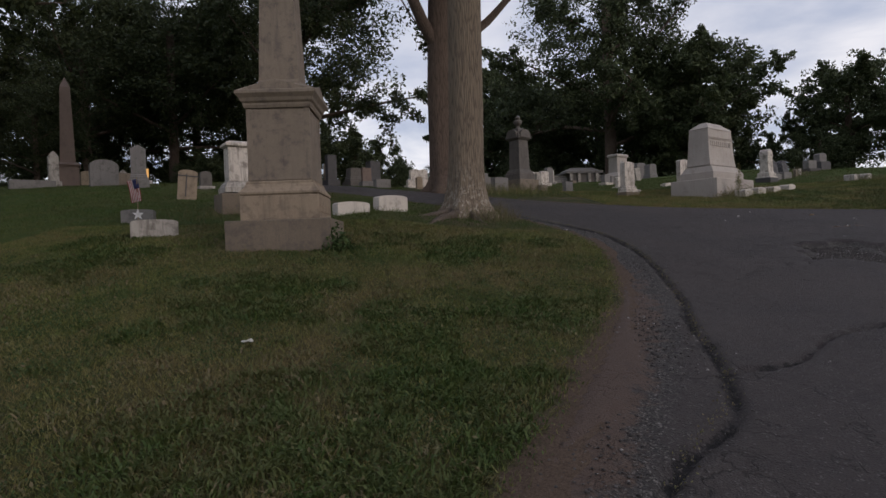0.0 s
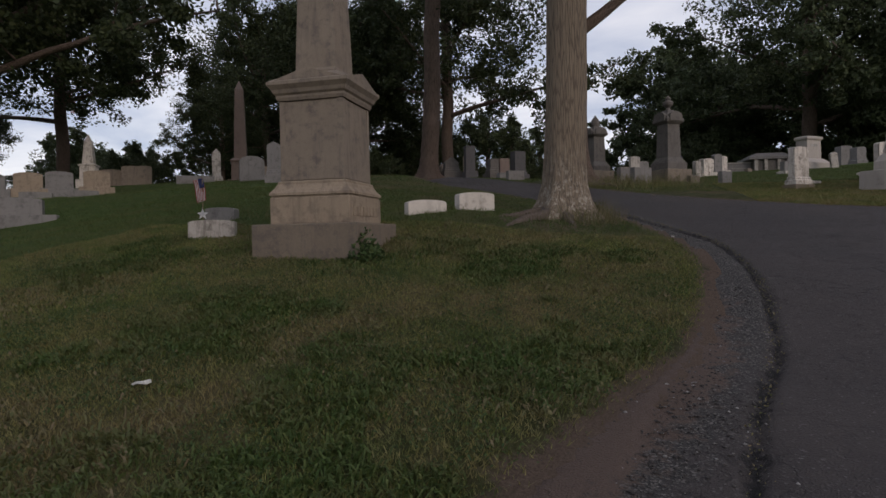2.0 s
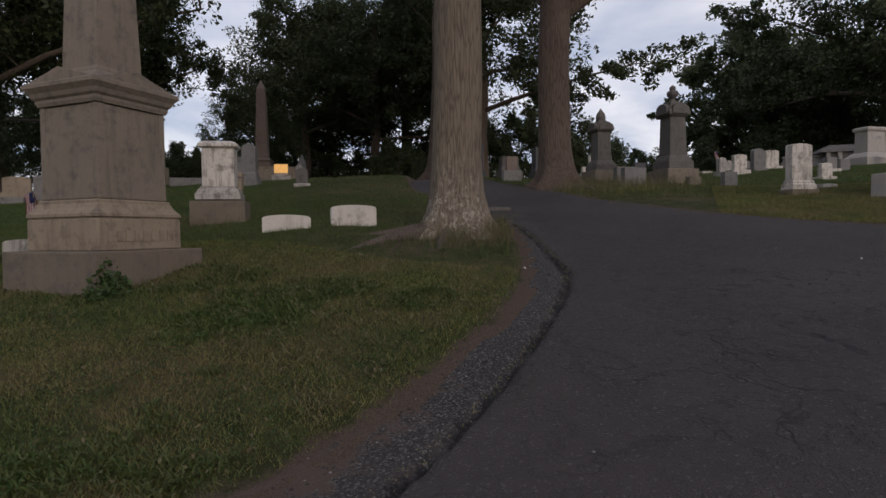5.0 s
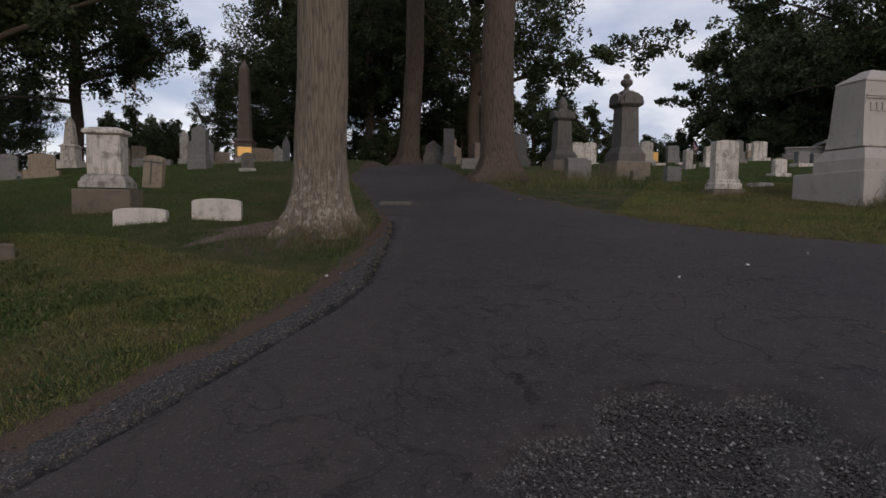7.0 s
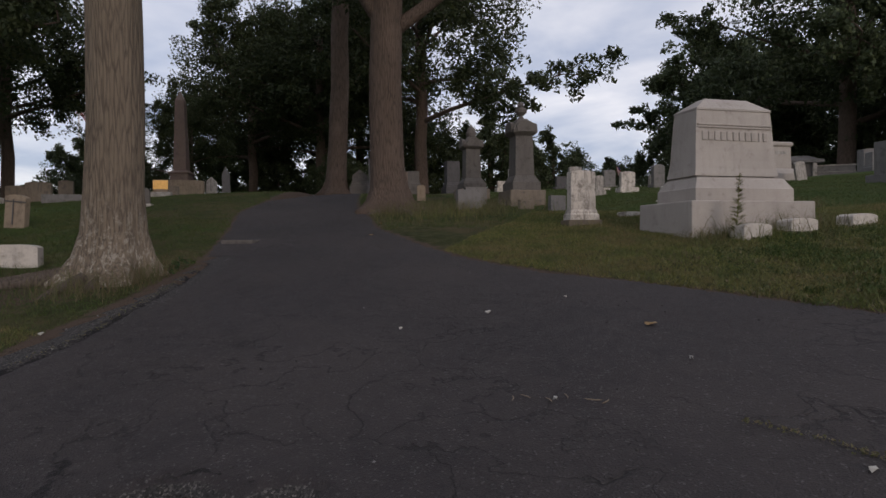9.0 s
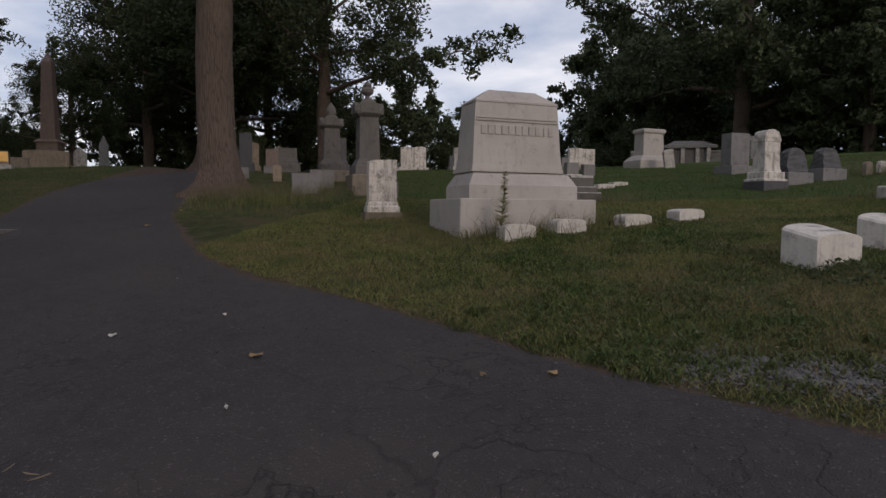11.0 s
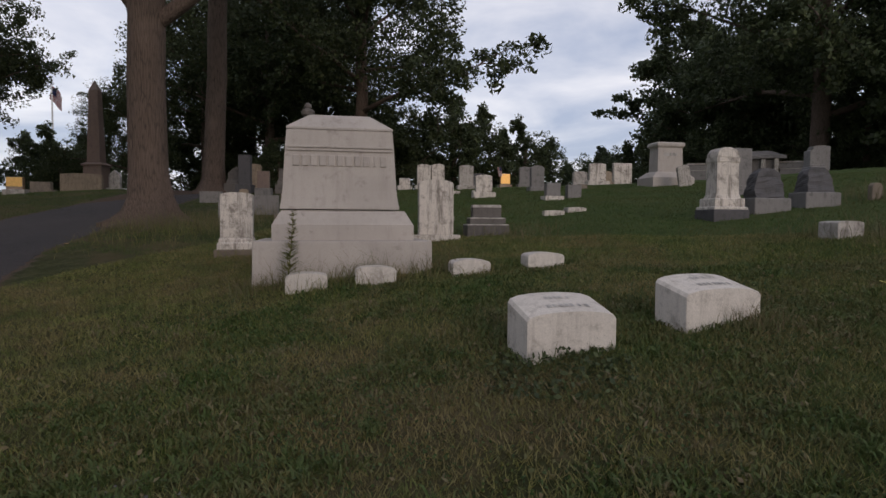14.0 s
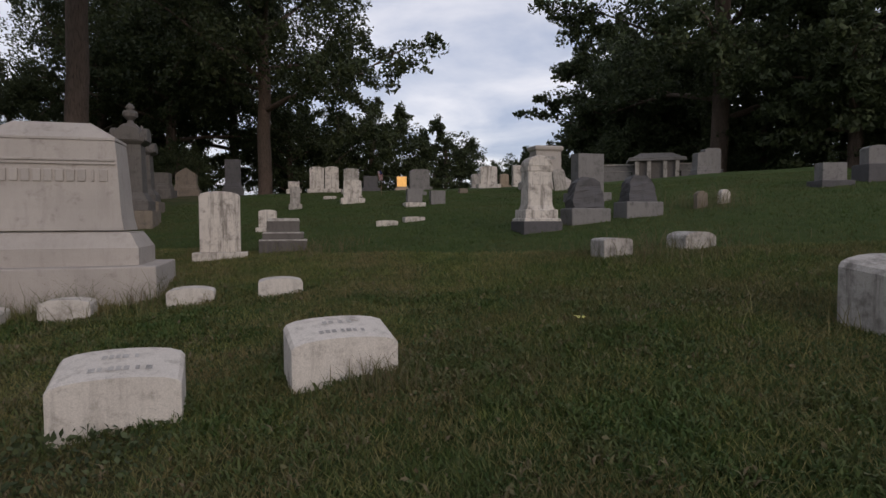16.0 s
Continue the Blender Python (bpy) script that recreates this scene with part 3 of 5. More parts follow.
def headstone(x, y, yaw, w, h, d, mat, label, top="arch", rise=0.08, base=0.0, base_mat=None, plinth=0.0, text=0, tilt=0.0, lean=0.0, name="headstone", group="", seed=1, panel=False):
    """A tablet, with a stepped base where base > 0: base is the lowest block's height, plinth the middle one's."""
    ob = thing(name, x, y, yaw, label, "gravestone", group, 0.0, tilt, lean)
    z = -0.12
    bw, bd = w * 1.35, d * 1.7 + 0.06
    if base > 0:
        bm = mk(); block(bm, bw, bd, -0.14, base, bev=0.015); part("base", bm, base_mat or mat, ob)
        z = base
        if plinth > 0:
            bm = mk(); rings(bm, [(w * 0.58, d * 0.5 + 0.06, z + 0.002), (w * 0.58, d * 0.5 + 0.06, z + plinth * 0.5), (w * 0.535, d * 0.5 + 0.03, z + plinth * 0.62), (w * 0.535, d * 0.5 + 0.03, z + plinth * 0.8), (w * 0.51, d * 0.5 + 0.012, z + plinth)])
            part("plinth", bm, mat, ob)
            z += plinth
    bm = mk(); tablet(bm, w, d, z + (0.002 if z > 0 else 0), h, top, rise); part("tablet", bm, mat, ob)
    if panel:
        bm = mk(); tablet(bm, w * 0.74, 0.012, z + (h - z) * 0.16, h - rise * 0.9, "arch", 0.10, 0); o = part("panel", bm, mat, ob); o.location.y = -d / 2 - 0.005
    if text:
        span = h - rise - z
        bars(ob, M_LETTER, w, -d / 2 - 0.003 - (0.012 if panel else 0), [(z + span * (0.86 - 0.62 * k / max(1, text - 1)), 0.03, random.Random(seed + k).uniform(0.4, 0.8)) for k in range(text)], seed, 0.004)
    return ob


def marker(x, y, yaw, w, h, d, mat, label, group="", camber=0.06, text=0, slant=0.0, seed=1, lean=0.0):
    """A low marker whose top is gently cambered."""
    ob = thing("grave_marker", x, y, yaw, label, "grave marker", group, 0.0, 0, lean)
    bm = mk()
    n = 10
    prof = [(-w / 2, -0.14), (w / 2, -0.14)] + [(w / 2 * math.cos(a), h - camber + camber * math.sin(a) ** 0.8) for a in np.linspace(0, math.pi, n)]
    front = [bm.verts.new((px, -d / 2, pz - (slant if pz > 0 else 0))) for px, pz in prof]
    back = [bm.verts.new((px, d / 2, pz)) for px, pz in prof]
    k = len(prof)
    f0, f1 = bm.faces.new(front), bm.faces.new(back[::-1])
    for i in range(k):
        bm.faces.new([front[(i + 1) % k], front[i], back[i], back[(i + 1) % k]])
    bmesh.ops.bevel(bm, geom=list(set(f0.edges) | set(f1.edges)), offset=0.009, segments=2, affect="EDGES", profile=0.6)
    part("block", bm, mat, ob)
    if text:
        for row in range(text):
            bm = mk()
            yy = -d * 0.2 + d * 0.4 * row / max(1, text - 1) if text > 1 else 0.0
            span = w * (0.44, 0.30)[row % 2]
            rng = random.Random(seed * 7 + row)
            px = -span / 2
            while px < span / 2:
                cw = rng.choice((0.022, 0.028, 0.034))
                pts = []
                for qx, qy in ((px, -0.024), (px + cw, -0.024), (px + cw, 0.024), (px, 0.024)):
                    zc = h - camber + camber * math.sin(math.acos(max(-1, min(1, 2 * qx / w)))) ** 0.8 - slant * (0.5 - (yy + qy) / d) + 0.003
                    pts.append(bm.verts.new((qx, yy + qy, zc)))
                bm.faces.new(pts)
                px += cw + rng.choice((0.010, 0.012, 0.03))
            part("inscription_line", bm, M_LETTER, ob)
    return ob


# ---- large monuments ----
def obelisk_monument():
    ob = thing("obelisk_monument", -2.07, 7.99, 1.0, "tall weathered brownstone obelisk on a moulded pedestal and square base", "monument", sink=0.075)
    ob.scale = (1, 1, 0.898)
    bm = mk(); block(bm, 1.31, 1.31, -0.2, 0.385, bev=0.02); part("base", bm, M_BROWN2, ob, "rough reddish brownstone base block")
    bm = mk(); block(bm, 1.00, 1.00, 0.387, 0.735, bev=0.015); part("plinth", bm, M_BUFF, ob)
    bm = mk(); rings(bm, [(0.485, 0.485, 0.737), (0.485, 0.485, 0.752), (0.505, 0.505, 0.757), (0.505, 0.505, 0.79), (0.485, 0.485, 0.815), (0.455, 0.455, 0.855), (0.44, 0.44, 0.893), (0.435, 0.435, 0.90), (0.43, 0.43, 0.905), (0.43, 0.43, 0.935), (0.415, 0.415, 0.948)]); part("moulding", bm, M_BUFF, ob)
    bm = mk(); block(bm, 0.82, 0.82, 0.95, 1.99, 0.78, 0.78, bev=0.02)
    die = part("die", bm, M_BROWN, ob)
    for sx in (-1, 1):
        for sy in (-1, 1):
            bm = mk(); rings(bm, [(0.035, 0.035, 0.96), (0.035, 0.035, 1.985)], sx * 0.366, sy * 0.366); part("corner_bead", bm, M_BROWN, die)
    bm = mk(); rings(bm, [(0.415, 0.415, 1.992), (0.43, 0.43, 2.03), (0.43, 0.43, 2.06), (0.455, 0.455, 2.085), (0.47, 0.47, 2.13), (0.51, 0.51, 2.185), (0.51, 0.51, 2.225), (0.49, 0.49, 2.24), (0.30, 0.30, 2.37)])
    cornice = part("cornice", bm, M_BROWN, ob)
    for sx, sy, a in ((0, -1, 0), (1, 0, 90), (0, 1, 180), (-1, 0, 270)):
        bm = mk(); tablet(bm, 0.96, 0.24, 2.215, 2.385, "gable", 0.155, 0.004)
        g = part("gable", bm, M_BROWN, cornice); g.matrix_local = pose(sx * 0.37, sy * 0.37, 0, 0, 0, a)
    bm = mk(); rings(bm, [(0.275, 0.275, 2.34), (0.27, 0.27, 2.40), (0.255, 0.255, 2.44), (0.252, 0.252, 2.60), (0.165, 0.165, 5.5), (0.0005, 0.0005, 5.9)])
    part("shaft", bm, M_BROWN, ob)
    bars(die, M_BROWN, 0.5, -0.393, [(1.80, 0.05, 0.55), (1.73, 0.04, 0.8), (1.67, 0.035, 0.6)], 3, 0.008)
    for i in range(8):
        bm = mk(); block(bm, 0.075, 0.014, 0.48, 0.60, bev=0.003, x=-0.36 + i * 0.102, y=-0.502)
        n = part("name_bar", bm, M_BUFF, ob); n.matrix_local = pose(0, 0, 0, 0, 0, 90)


def family_monument():
    ob = thing("family_monument", 7.69, 16.19, 37.6, "large pale granite monument with flared die and stepped base", "monument")
    ob.scale = (1, 1, 0.955)
    bm = mk(); block(bm, 2.12, 1.30, -0.25, 0.40, 2.10, 1.28, bev=0.02); base = part("base", bm, M_GRANITE, ob)
    bm = mk(); rings(bm, [(0.85, 0.455, 0.402), (0.85, 0.455, 0.60), (0.84, 0.445, 0.61), (0.762, 0.367, 0.755), (0.75, 0.355, 0.762), (0.75, 0.355, 0.78)]); part("step", bm, M_GRANITE, ob)
    bm = mk(); rings(bm, [(0.715, 0.33, 0.795), (0.725, 0.337, 0.80), (0.722, 0.335, 0.83), (0.705, 0.318, 0.92), (0.692, 0.303, 1.04), (0.684, 0.292, 1.20), (0.660, 0.272, 1.62), (0.645, 0.264, 1.80), (0.635, 0.258, 1.82)])
    die = part("die", bm, M_GRANITE, ob)
    die.location.x = -0.04
    bm = mk(); rings(bm, [(0.648, 0.272, 1.822), (0.648, 0.272, 1.85), (0.37, 0.09, 2.035)]); part("cap", bm, M_GRANITE, ob).location.x = -0.04
    bm = mk(); block(bm, 1.28, 0.02, 1.585, 1.61, bev=0.004, y=-0.283); part("fillet", bm, M_GRANITE, die)
    bm = mk(); block(bm, 1.29, 0.02, 1.545, 1.57, bev=0.004, y=-0.286); part("fillet", bm, M_GRANITE, die)
    for i in range(11):
        bm = mk(); block(bm, 0.082 if i != 9 else 0.03, 0.034, 1.35, 1.49, bev=0.012, x=-0.53 + i * 0.106, y=-0.284)
        part("name_bar", bm, M_GRANITE, die)


def urn_monument(x, y, ztop, yaw, w, mat, top, label):
    ob = thing("pedestal_monument", x, y, yaw, label, "monument", "pedestal monuments beside the lane")
    h = ztop - ground_at(x, y)
    k = h / 2.6
    bm = mk(); block(bm, w * 1.25, w * 1.25, -0.15, 0.34 * k, bev=0.02); part("base", bm, M_BROWN, ob)
    bm = mk(); block(bm, w, w, 0.342 * k, 0.55 * k, bev=0.015); part("plinth", bm, mat, ob)
    bm = mk(); rings(bm, [(w * 0.46, w * 0.46, 0.552 * k), (w * 0.44, w * 0.44, 0.60 * k), (w * 0.36, w * 0.36, 0.70 * k), (w * 0.34, w * 0.34, 0.72 * k)]); part("moulding", bm, mat, ob)
    bm = mk(); rings(bm, [(w * 0.335, w * 0.335, 0.722 * k), (w * 0.30, w * 0.30, 1.72 * k)]); die = part("die", bm, mat, ob)
    bm = mk(); tablet(bm, w * 0.34, 0.012, 1.1 * k, 1.5 * k, "arch", 0.09, 0); p = part("panel", bm, mat, die); p.location.y = -w * 0.325
    bm = mk(); rings(bm, [(w * 0.32, w * 0.32, 1.722 * k), (w * 0.42, w * 0.42, 1.78 * k), (w * 0.43, w * 0.43, 1.86 * k), (w * 0.30, w * 0.30, 2.02 * k), (w * 0.16, w * 0.16, 2.16 * k)])
    cap = part("cap", bm, mat, ob)
    for i in range(4):
        bm = mk(); tablet(bm, w * 0.62, w * 0.14, 1.80 * k, 2.08 * k, "arch", 0.15, 0.005)
        g = part("gable", bm, mat, cap); g.matrix_local = pose(0.40 * w * math.sin(math.pi / 2 * i), -0.40 * w * math.cos(math.pi / 2 * i), 0, 0, 0, 90 * i)
    bm = mk()
    if top == "urn":
        lathe(bm, [(0.13 * w, 2.15 * k), (0.09 * w, 2.20 * k), (0.07 * w, 2.24 * k), (0.19 * w, 2.32 * k), (0.21 * w, 2.39 * k), (0.17 * w, 2.44 * k), (0.09 * w, 2.46 * k), (0.12 * w, 2.50 * k), (0.10 * w, 2.55 * k), (0.03 * w, h)])
        part("urn", bm, mat, ob)
    else:
        lathe(bm, [(0.2 * w, 2.15 * k), (0.22 * w, 2.28 * k), (0.17 * w, 2.42 * k), (0.06 * w, 2.54 * k), (0.02 * w, h)])
        part("finial", bm, mat, ob)


def spire(x, y, ztop, yaw, w, mat, label, base=1.5):
    ob = thing("obelisk", x, y, yaw, label, "monument")
    h = ztop - ground_at(x, y)
    bm = mk(); block(bm, w * 2.0, w * 2.0, -0.3, base * 0.35, bev=0.02); part("base", bm, mat, ob)
    bm = mk(); block(bm, w * 1.45, w * 1.45, base * 0.352, base * 0.95, w * 1.38, w * 1.38, bev=0.02); part("die", bm, mat, ob)
    bm = mk(); rings(bm, [(w * 0.78, w * 0.78, base * 0.952), (w * 0.82, w * 0.82, base), (w * 0.55, w * 0.55, base * 1.08)]); part("cornice", bm, mat, ob)
    bm = mk(); rings(bm, [(w * 0.5, w * 0.5, base * 1.08), (w * 0.33, w * 0.33, h - w * 0.8), (0.001, 0.001, h)]); part("shaft", bm, mat, ob)


obelisk_monument()
family_monument()
urn_monument(3.1, 21.05, 5.95, 37, 0.76, M_SOOT, "urn", "grey granite pedestal monument with four arched gables and an urn")
urn_monument(0.87, 23.3, 5.95, 37, 0.72, M_SOOT, "ball", "weathered grey granite pedestal monument with a rounded finial")
spire(-17.84, 29.5, 10.4, 30, 0.66, M_PINK, "tall red-brown granite obelisk in front of the trees", 1.6)
spire(-18.9, 20.7, 6.15, 30, 0.40, M_MARBLE, "slender white marble obelisk behind a row of graves", 0.9)


# ---- gravestones ----
def at_top(x, y, ztop):
    return max(0.15, ztop - ground_at(x, y))


def stone_to(x, y, ztop, yaw, w, d, mat, label, **kw):
    return headstone(x, y, yaw, w, at_top(x, y, ztop), d, mat, label, **kw)


# beside the obelisk
ob = thing("headstone", -3.77, 11.43, 33, "white marble headstone eaten by black lichen, on a brown sandstone base", "gravestone")
hs_ = at_top(-3.77, 11.43, 3.60)
bm = mk(); block(bm, 0.88, 0.62, -0.14, 0.34, bev=0.02); part("base", bm, M_BROWN2, ob)
bm = mk(); rings(bm, [(0.36, 0.255, 0.362), (0.36, 0.255, 0.46), (0.335, 0.235, 0.475), (0.325, 0.225, 0.52), (0.285, 0.19, 0.56), (0.28, 0.185, 0.58)]); part("plinth", bm, M_MARBLE2, ob)
bm = mk(); block(bm, 0.52, 0.33, 0.582, hs_ - 0.13, bev=0.012); die = part("tablet", bm, M_MARBLE, ob)
bm = mk(); rings(bm, [(0.265, 0.17, hs_ - 0.128), (0.31, 0.215, hs_ - 0.10), (0.31, 0.215, hs_ - 0.055), (0.28, 0.185, hs_ - 0.03), (0.20, 0.11, hs_)]); part("cap", bm, M_MARBLE, ob)
marker(-0.88, 10.96, 38, 0.64, at_top(-0.88, 10.96, 2.425), 0.2, M_CLEAN, "low white marble marker with a cambered top in tall grass", "pair of low white markers", 0.05)
marker(-1.52, 10.27, 38, 0.64, at_top(-1.52, 10.27, 2.285), 0.2, M_CLEAN, "low white marble marker with a cambered top in tall grass", "pair of low white markers", 0.05)
marker(-4.12, 8.53, 26, 0.62, 0.235, 0.22, M_MARBLE2, "low pale marker in front of a small flag", "", 0.04)
marker(-5.1, 10.1, 15, 0.5, 0.20, 0.25, M_GREY, "small sunken grey marker in the grass", "", 0.03)
ob = stone_to(-5.85, 13.98, 3.46, 25, 0.42, 0.16, M_BUFF, "cracked buff headstone leaning and strapped with iron", top="arch", rise=0.07, lean=5)
bm = mk(); block(bm, 0.44, 0.012, 0.52, 0.545, bev=0.002, y=-0.088); part("strap", bm, M_DARK, ob, "rusted iron strap")
bm = mk(); block(bm, 0.025, 0.012, 0.05, at_top(-5.85, 13.98, 3.46) - 0.1, bev=0.002, x=-0.03, y=-0.094); part("strap", bm, M_DARK, ob, "rusted iron strap")
stone_to(-8.97, 18.2, 4.85, 25, 0.42, 0.30, M_GREY, "tall grey gabled headstone on a stepped base", top="gable", rise=0.12, base=0.22, plinth=0.18)
ob = stone_to(-10.7, 21.9, 4.69, 40, 0.52, 0.2, M_POLISH, "brown granite headstone with a sunset reflection coloured onto its polished face", top="flat", base=0.16, base_mat=M_MARBLE2)
# thin plate added to the face: the reflected sunset put in as orange
bm = mk(); block(bm, 0.50, 0.016, 0.26, at_top(-10.7, 21.9, 4.69) - 0.02, bev=0.004, y=-0.11); part("plaque", bm, M_SUNSET_GLINT, ob, "added orange plate standing in for the sunset reflected in the stone")
stone_to(-11.1, 20.2, 4.77, 40, 0.86, 0.2, M_GREY, "wide grey headstone with arched top and dark panel", top="arch", rise=0.2, panel=True)
stone_to(-6.87, 17.95, 3.95, 38, 0.34, 0.16, M_SOOT, "small dark arched headstone on a pale base", top="arch", rise=0.1, base=0.07, base_mat=M_MARBLE2)
stone_to(-13.9, 22.0, 5.45, 40, 0.32, 0.3, M_MARBLE2, "narrow pale marble gravestone shaft", top="gable", rise=0.2, base=0.2)
stone_to(-13.5, 20.2, 4.15, 40, 1.3, 0.5, M_GREY, "broad low grey block by a kerbed plot", top="flat")
stone_to(-10.77, 10.63, 2.69, 40, 1.55, 0.28, M_GREY, "wide low grey granite headstone on a broad base", top="arch", rise=0.05, base=0.22)
for i, (sx, sy, zt) in enumerate(((-17.30, 14.25, 3.80), (-16.68, 14.97, 3.88), (-16.06, 15.69, 3.96), (-15.53, 16.31, 4.03), (-14.86, 17.09, 4.10))):
    stone_to(sx, sy, zt, 46, 0.76, 0.18, M_GREY if i % 2 else M_BUFF, "grey-buff headstone with an arched top in a kerbed row", top="arch", rise=0.08, base=0.24, group="row of arched headstones")
for sx, sy, zt, w in ((-19.5, 24.35, 5.3, 0.6), (-18.2, 22.3, 5.0, 0.95), (-19.0, 21.9, 4.85, 0.8)):
    stone_to(sx, sy, zt, 42, w, 0.25, M_BROWN, "brown headstone with an arched top", top="arch", rise=0.06, base=0.1, group="brown headstones behind the row")
marker(-13.2, 15.0, 44, 0.76, 0.2, 0.35, M_GREY, "low square grey block at the foot of a row", "low grey blocks before a row", 0.02)
marker(-14.0, 14.2, 44, 0.76, 0.2, 0.35, M_GREY, "low square grey block at the foot of a row", "low grey blocks before a row", 0.02)
stone_to(-14.72, 26.77, 5.3, 40, 1.7, 0.3, M_BUFF, "wide plain buff granite headstone beside the lane", top="arch", rise=0.06)
stone_to(-14.6, 28.3, 5.58, 40, 0.5, 0.3, M_MARBLE2, "grey headstone with pointed top on the crest", top="gable", rise=0.25, base=0.2)
stone_to(-16.9, 31.7, 6.6, 40, 0.42, 0.35, M_GREY, "slim grey shaft on a stepped base on the crest", top="gable", rise=0.5, base=0.5, plinth=0.3)
stone_to(-12.2, 23.6, 4.66, 40, 0.72, 0.25, M_BROWN, "dark brown headstone beside the lane", top="flat", base=0.1)
stone_to(-10.9, 21.0, 4.4, 40, 0.5, 0.25, M_BROWN, "dark brown low headstone beside the lane", top="flat", base=0.1)
# up the lane beyond the second tree
stone_to(-5.5, 27.2, 5.3, 30, 0.62, 0.45, M_SOOT, "broad brown monument with a gabled cap under the trees", top="gable", rise=0.25, base=0.3, plinth=0.2)
stone_to(-4.75, 27.4, 5.4, 30, 0.42, 0.2, M_BUFF, "small arched buff headstone under the trees", top="arch", base=0.2)
stone_to(-4.5, 26.6, 5.65, 30, 0.42, 0.35, M_DARK, "tall dark granite headstone under the trees", top="flat", base=0.3, base_mat=M_DARK)
stone_to(-2.86, 25.84, 4.93, 33, 0.42, 0.18, M_PINK, "small reddish granite headstone on a grey base", top="flat", base=0.25, base_mat=M_GREY)
stone_to(-3.6, 28.0, 5.2, 33, 0.7, 0.5, M_SOOT, "broad grey monument with a moulded cap", top="flat", base=0.3, plinth=0.25)
stone_to(-0.52, 22.6, 4.09, 33, 0.25, 0.12, M_BUFF, "small arched buff headstone on the grass", top="arch", rise=0.05)
stone_to(-1.94, 22.7, 4.05, 33, 0.62, 0.25, M_GREY, "low grey headstone beside the second tree", top="flat")
stone_to(1.84, 21.0, 3.80, 38, 0.60, 0.2, M_GREY, "plain square grey headstone", top="flat")
stone_to(2.2, 19.6, 3.62, 38, 0.62, 0.2, M_GREY, "low grey headstone in long grass", top="flat", rise=0.04)
stone_to(4.40, 19.35, 3.38, 38, 0.36, 0.16, M_GREY, "small square grey headstone", top="flat", group="small square headstones")
stone_to(3.62, 19.6, 3.32, 38, 0.34, 0.16, M_BROWN, "small square brown headstone", top="flat", group="small square headstones")
# round the family monument
stone_to(5.45, 16.56, 3.60, 38, 0.47, 0.16, M_MARBLE, "white marble headstone with cambered top on a dark base", top="arch", rise=0.04, base=0.10, base_mat=M_BROWN2, plinth=0.18)
stone_to(6.65, 21.05, 3.64, 38, 0.34, 0.14, M_MARBLE, "small weathered white marble headstone", top="arch", rise=0.04, base=0.07)
stone_to(7.85, 18.45, 3.85, 38, 0.56, 0.14, M_MARBLE, "white marble headstone with stained face and arched top", top="arch", rise=0.07, base=0.09)


def stepped_stone(x, y, yaw, ztop):
    """A dark tablet on two steps, each with a paler upper face."""
    ob = thing("headstone", x, y, yaw, "dark weathered brown headstone on two pale-edged steps", "gravestone")
    h = at_top(x, y, ztop)
    for name, w, d, z0, z1 in (("base", 0.70, 0.44, -0.14, 0.15), ("step", 0.60, 0.33, 0.172, 0.26), ("tablet", 0.48, 0.20, 0.282, h - 0.045)):
        bm = mk(); block(bm, w, d, z0, z1, bev=0.008); p = part(name, bm, M_SOOT, ob)
        bm = mk(); block(bm, w + 0.01, d + 0.01, z1 + 0.001, z1 + (0.02 if name != "tablet" else 0.045), w - 0.02, d - 0.02, bev=0.004); part("coping", bm, M_MARBLE2, p, "paler upper face")


stepped_stone(8.43, 19.16, 34, 3.46)
for sx, sy in ((7.98, 15.12), (8.58, 15.58), (9.42, 16.30), (10.15, 16.8)):
    marker(sx, sy, 38, 0.45, 0.205 if sx < 9 else 0.165, 0.27, M_CLEAN, "small cambered pale marker in front of the family monument", "row of small cambered markers", 0.05)
marker(11.16, 14.01, 42, 0.66, 0.39, 0.36, M_CLEAN, "thick white marble marker with cambered inscribed top in long grass", "large cambered markers", 0.06, text=2, slant=0.09, seed=5)
marker(12.05, 14.90, 44, 0.67, 0.345, 0.36, M_CLEAN, "thick white marble marker with cambered inscribed top in long grass", "large cambered markers", 0.06, text=2, slant=0.08, seed=9)
marker(15.42, 16.15, 37, 0.66, 0.43, 0.42, M_MARBLE2, "thick grey marble marker with cambered top in long grass", "large cambered markers", 0.08, text=2, slant=0.05, seed=12)
marker(13.35, 18.65, 37, 0.37, 0.22, 0.3, M_MARBLE2, "stained square marker with pink lichen", "", 0.03, seed=6)
marker(14.2, 19.25, 37, 0.42, 0.17, 0.36, M_MARBLE2, "stained low marker with a rounded top", "", 0.08, seed=7)
# beyond
ob = thing("headstone", 11.95, 20.95, 38, "tall round-topped white marble headstone with black streaks", "gravestone")
hp_ = at_top(11.95, 20.95, 4.43)
bm = mk(); block(bm, 0.66, 0.52, -0.14, 0.15, bev=0.015); part("base", bm, M_DARK, ob)
bm = mk(); rings(bm, [(0.31, 0.245, 0.152), (0.31, 0.245, 0.185), (0.275, 0.205, 0.20), (0.275, 0.205, 0.32), (0.265, 0.195, 0.335)]); part("plinth", bm, M_MARBLE, ob)
bm = mk(); rings(bm, [(0.235, 0.165, 0.337), (0.21, 0.148, 0.40), (0.205, 0.142, 0.48), (0.20, 0.138, hp_ - 0.26), (0.213, 0.15, hp_ - 0.235), (0.213, 0.15, hp_ - 0.17)]); die = part("die", bm, M_MARBLE, ob)
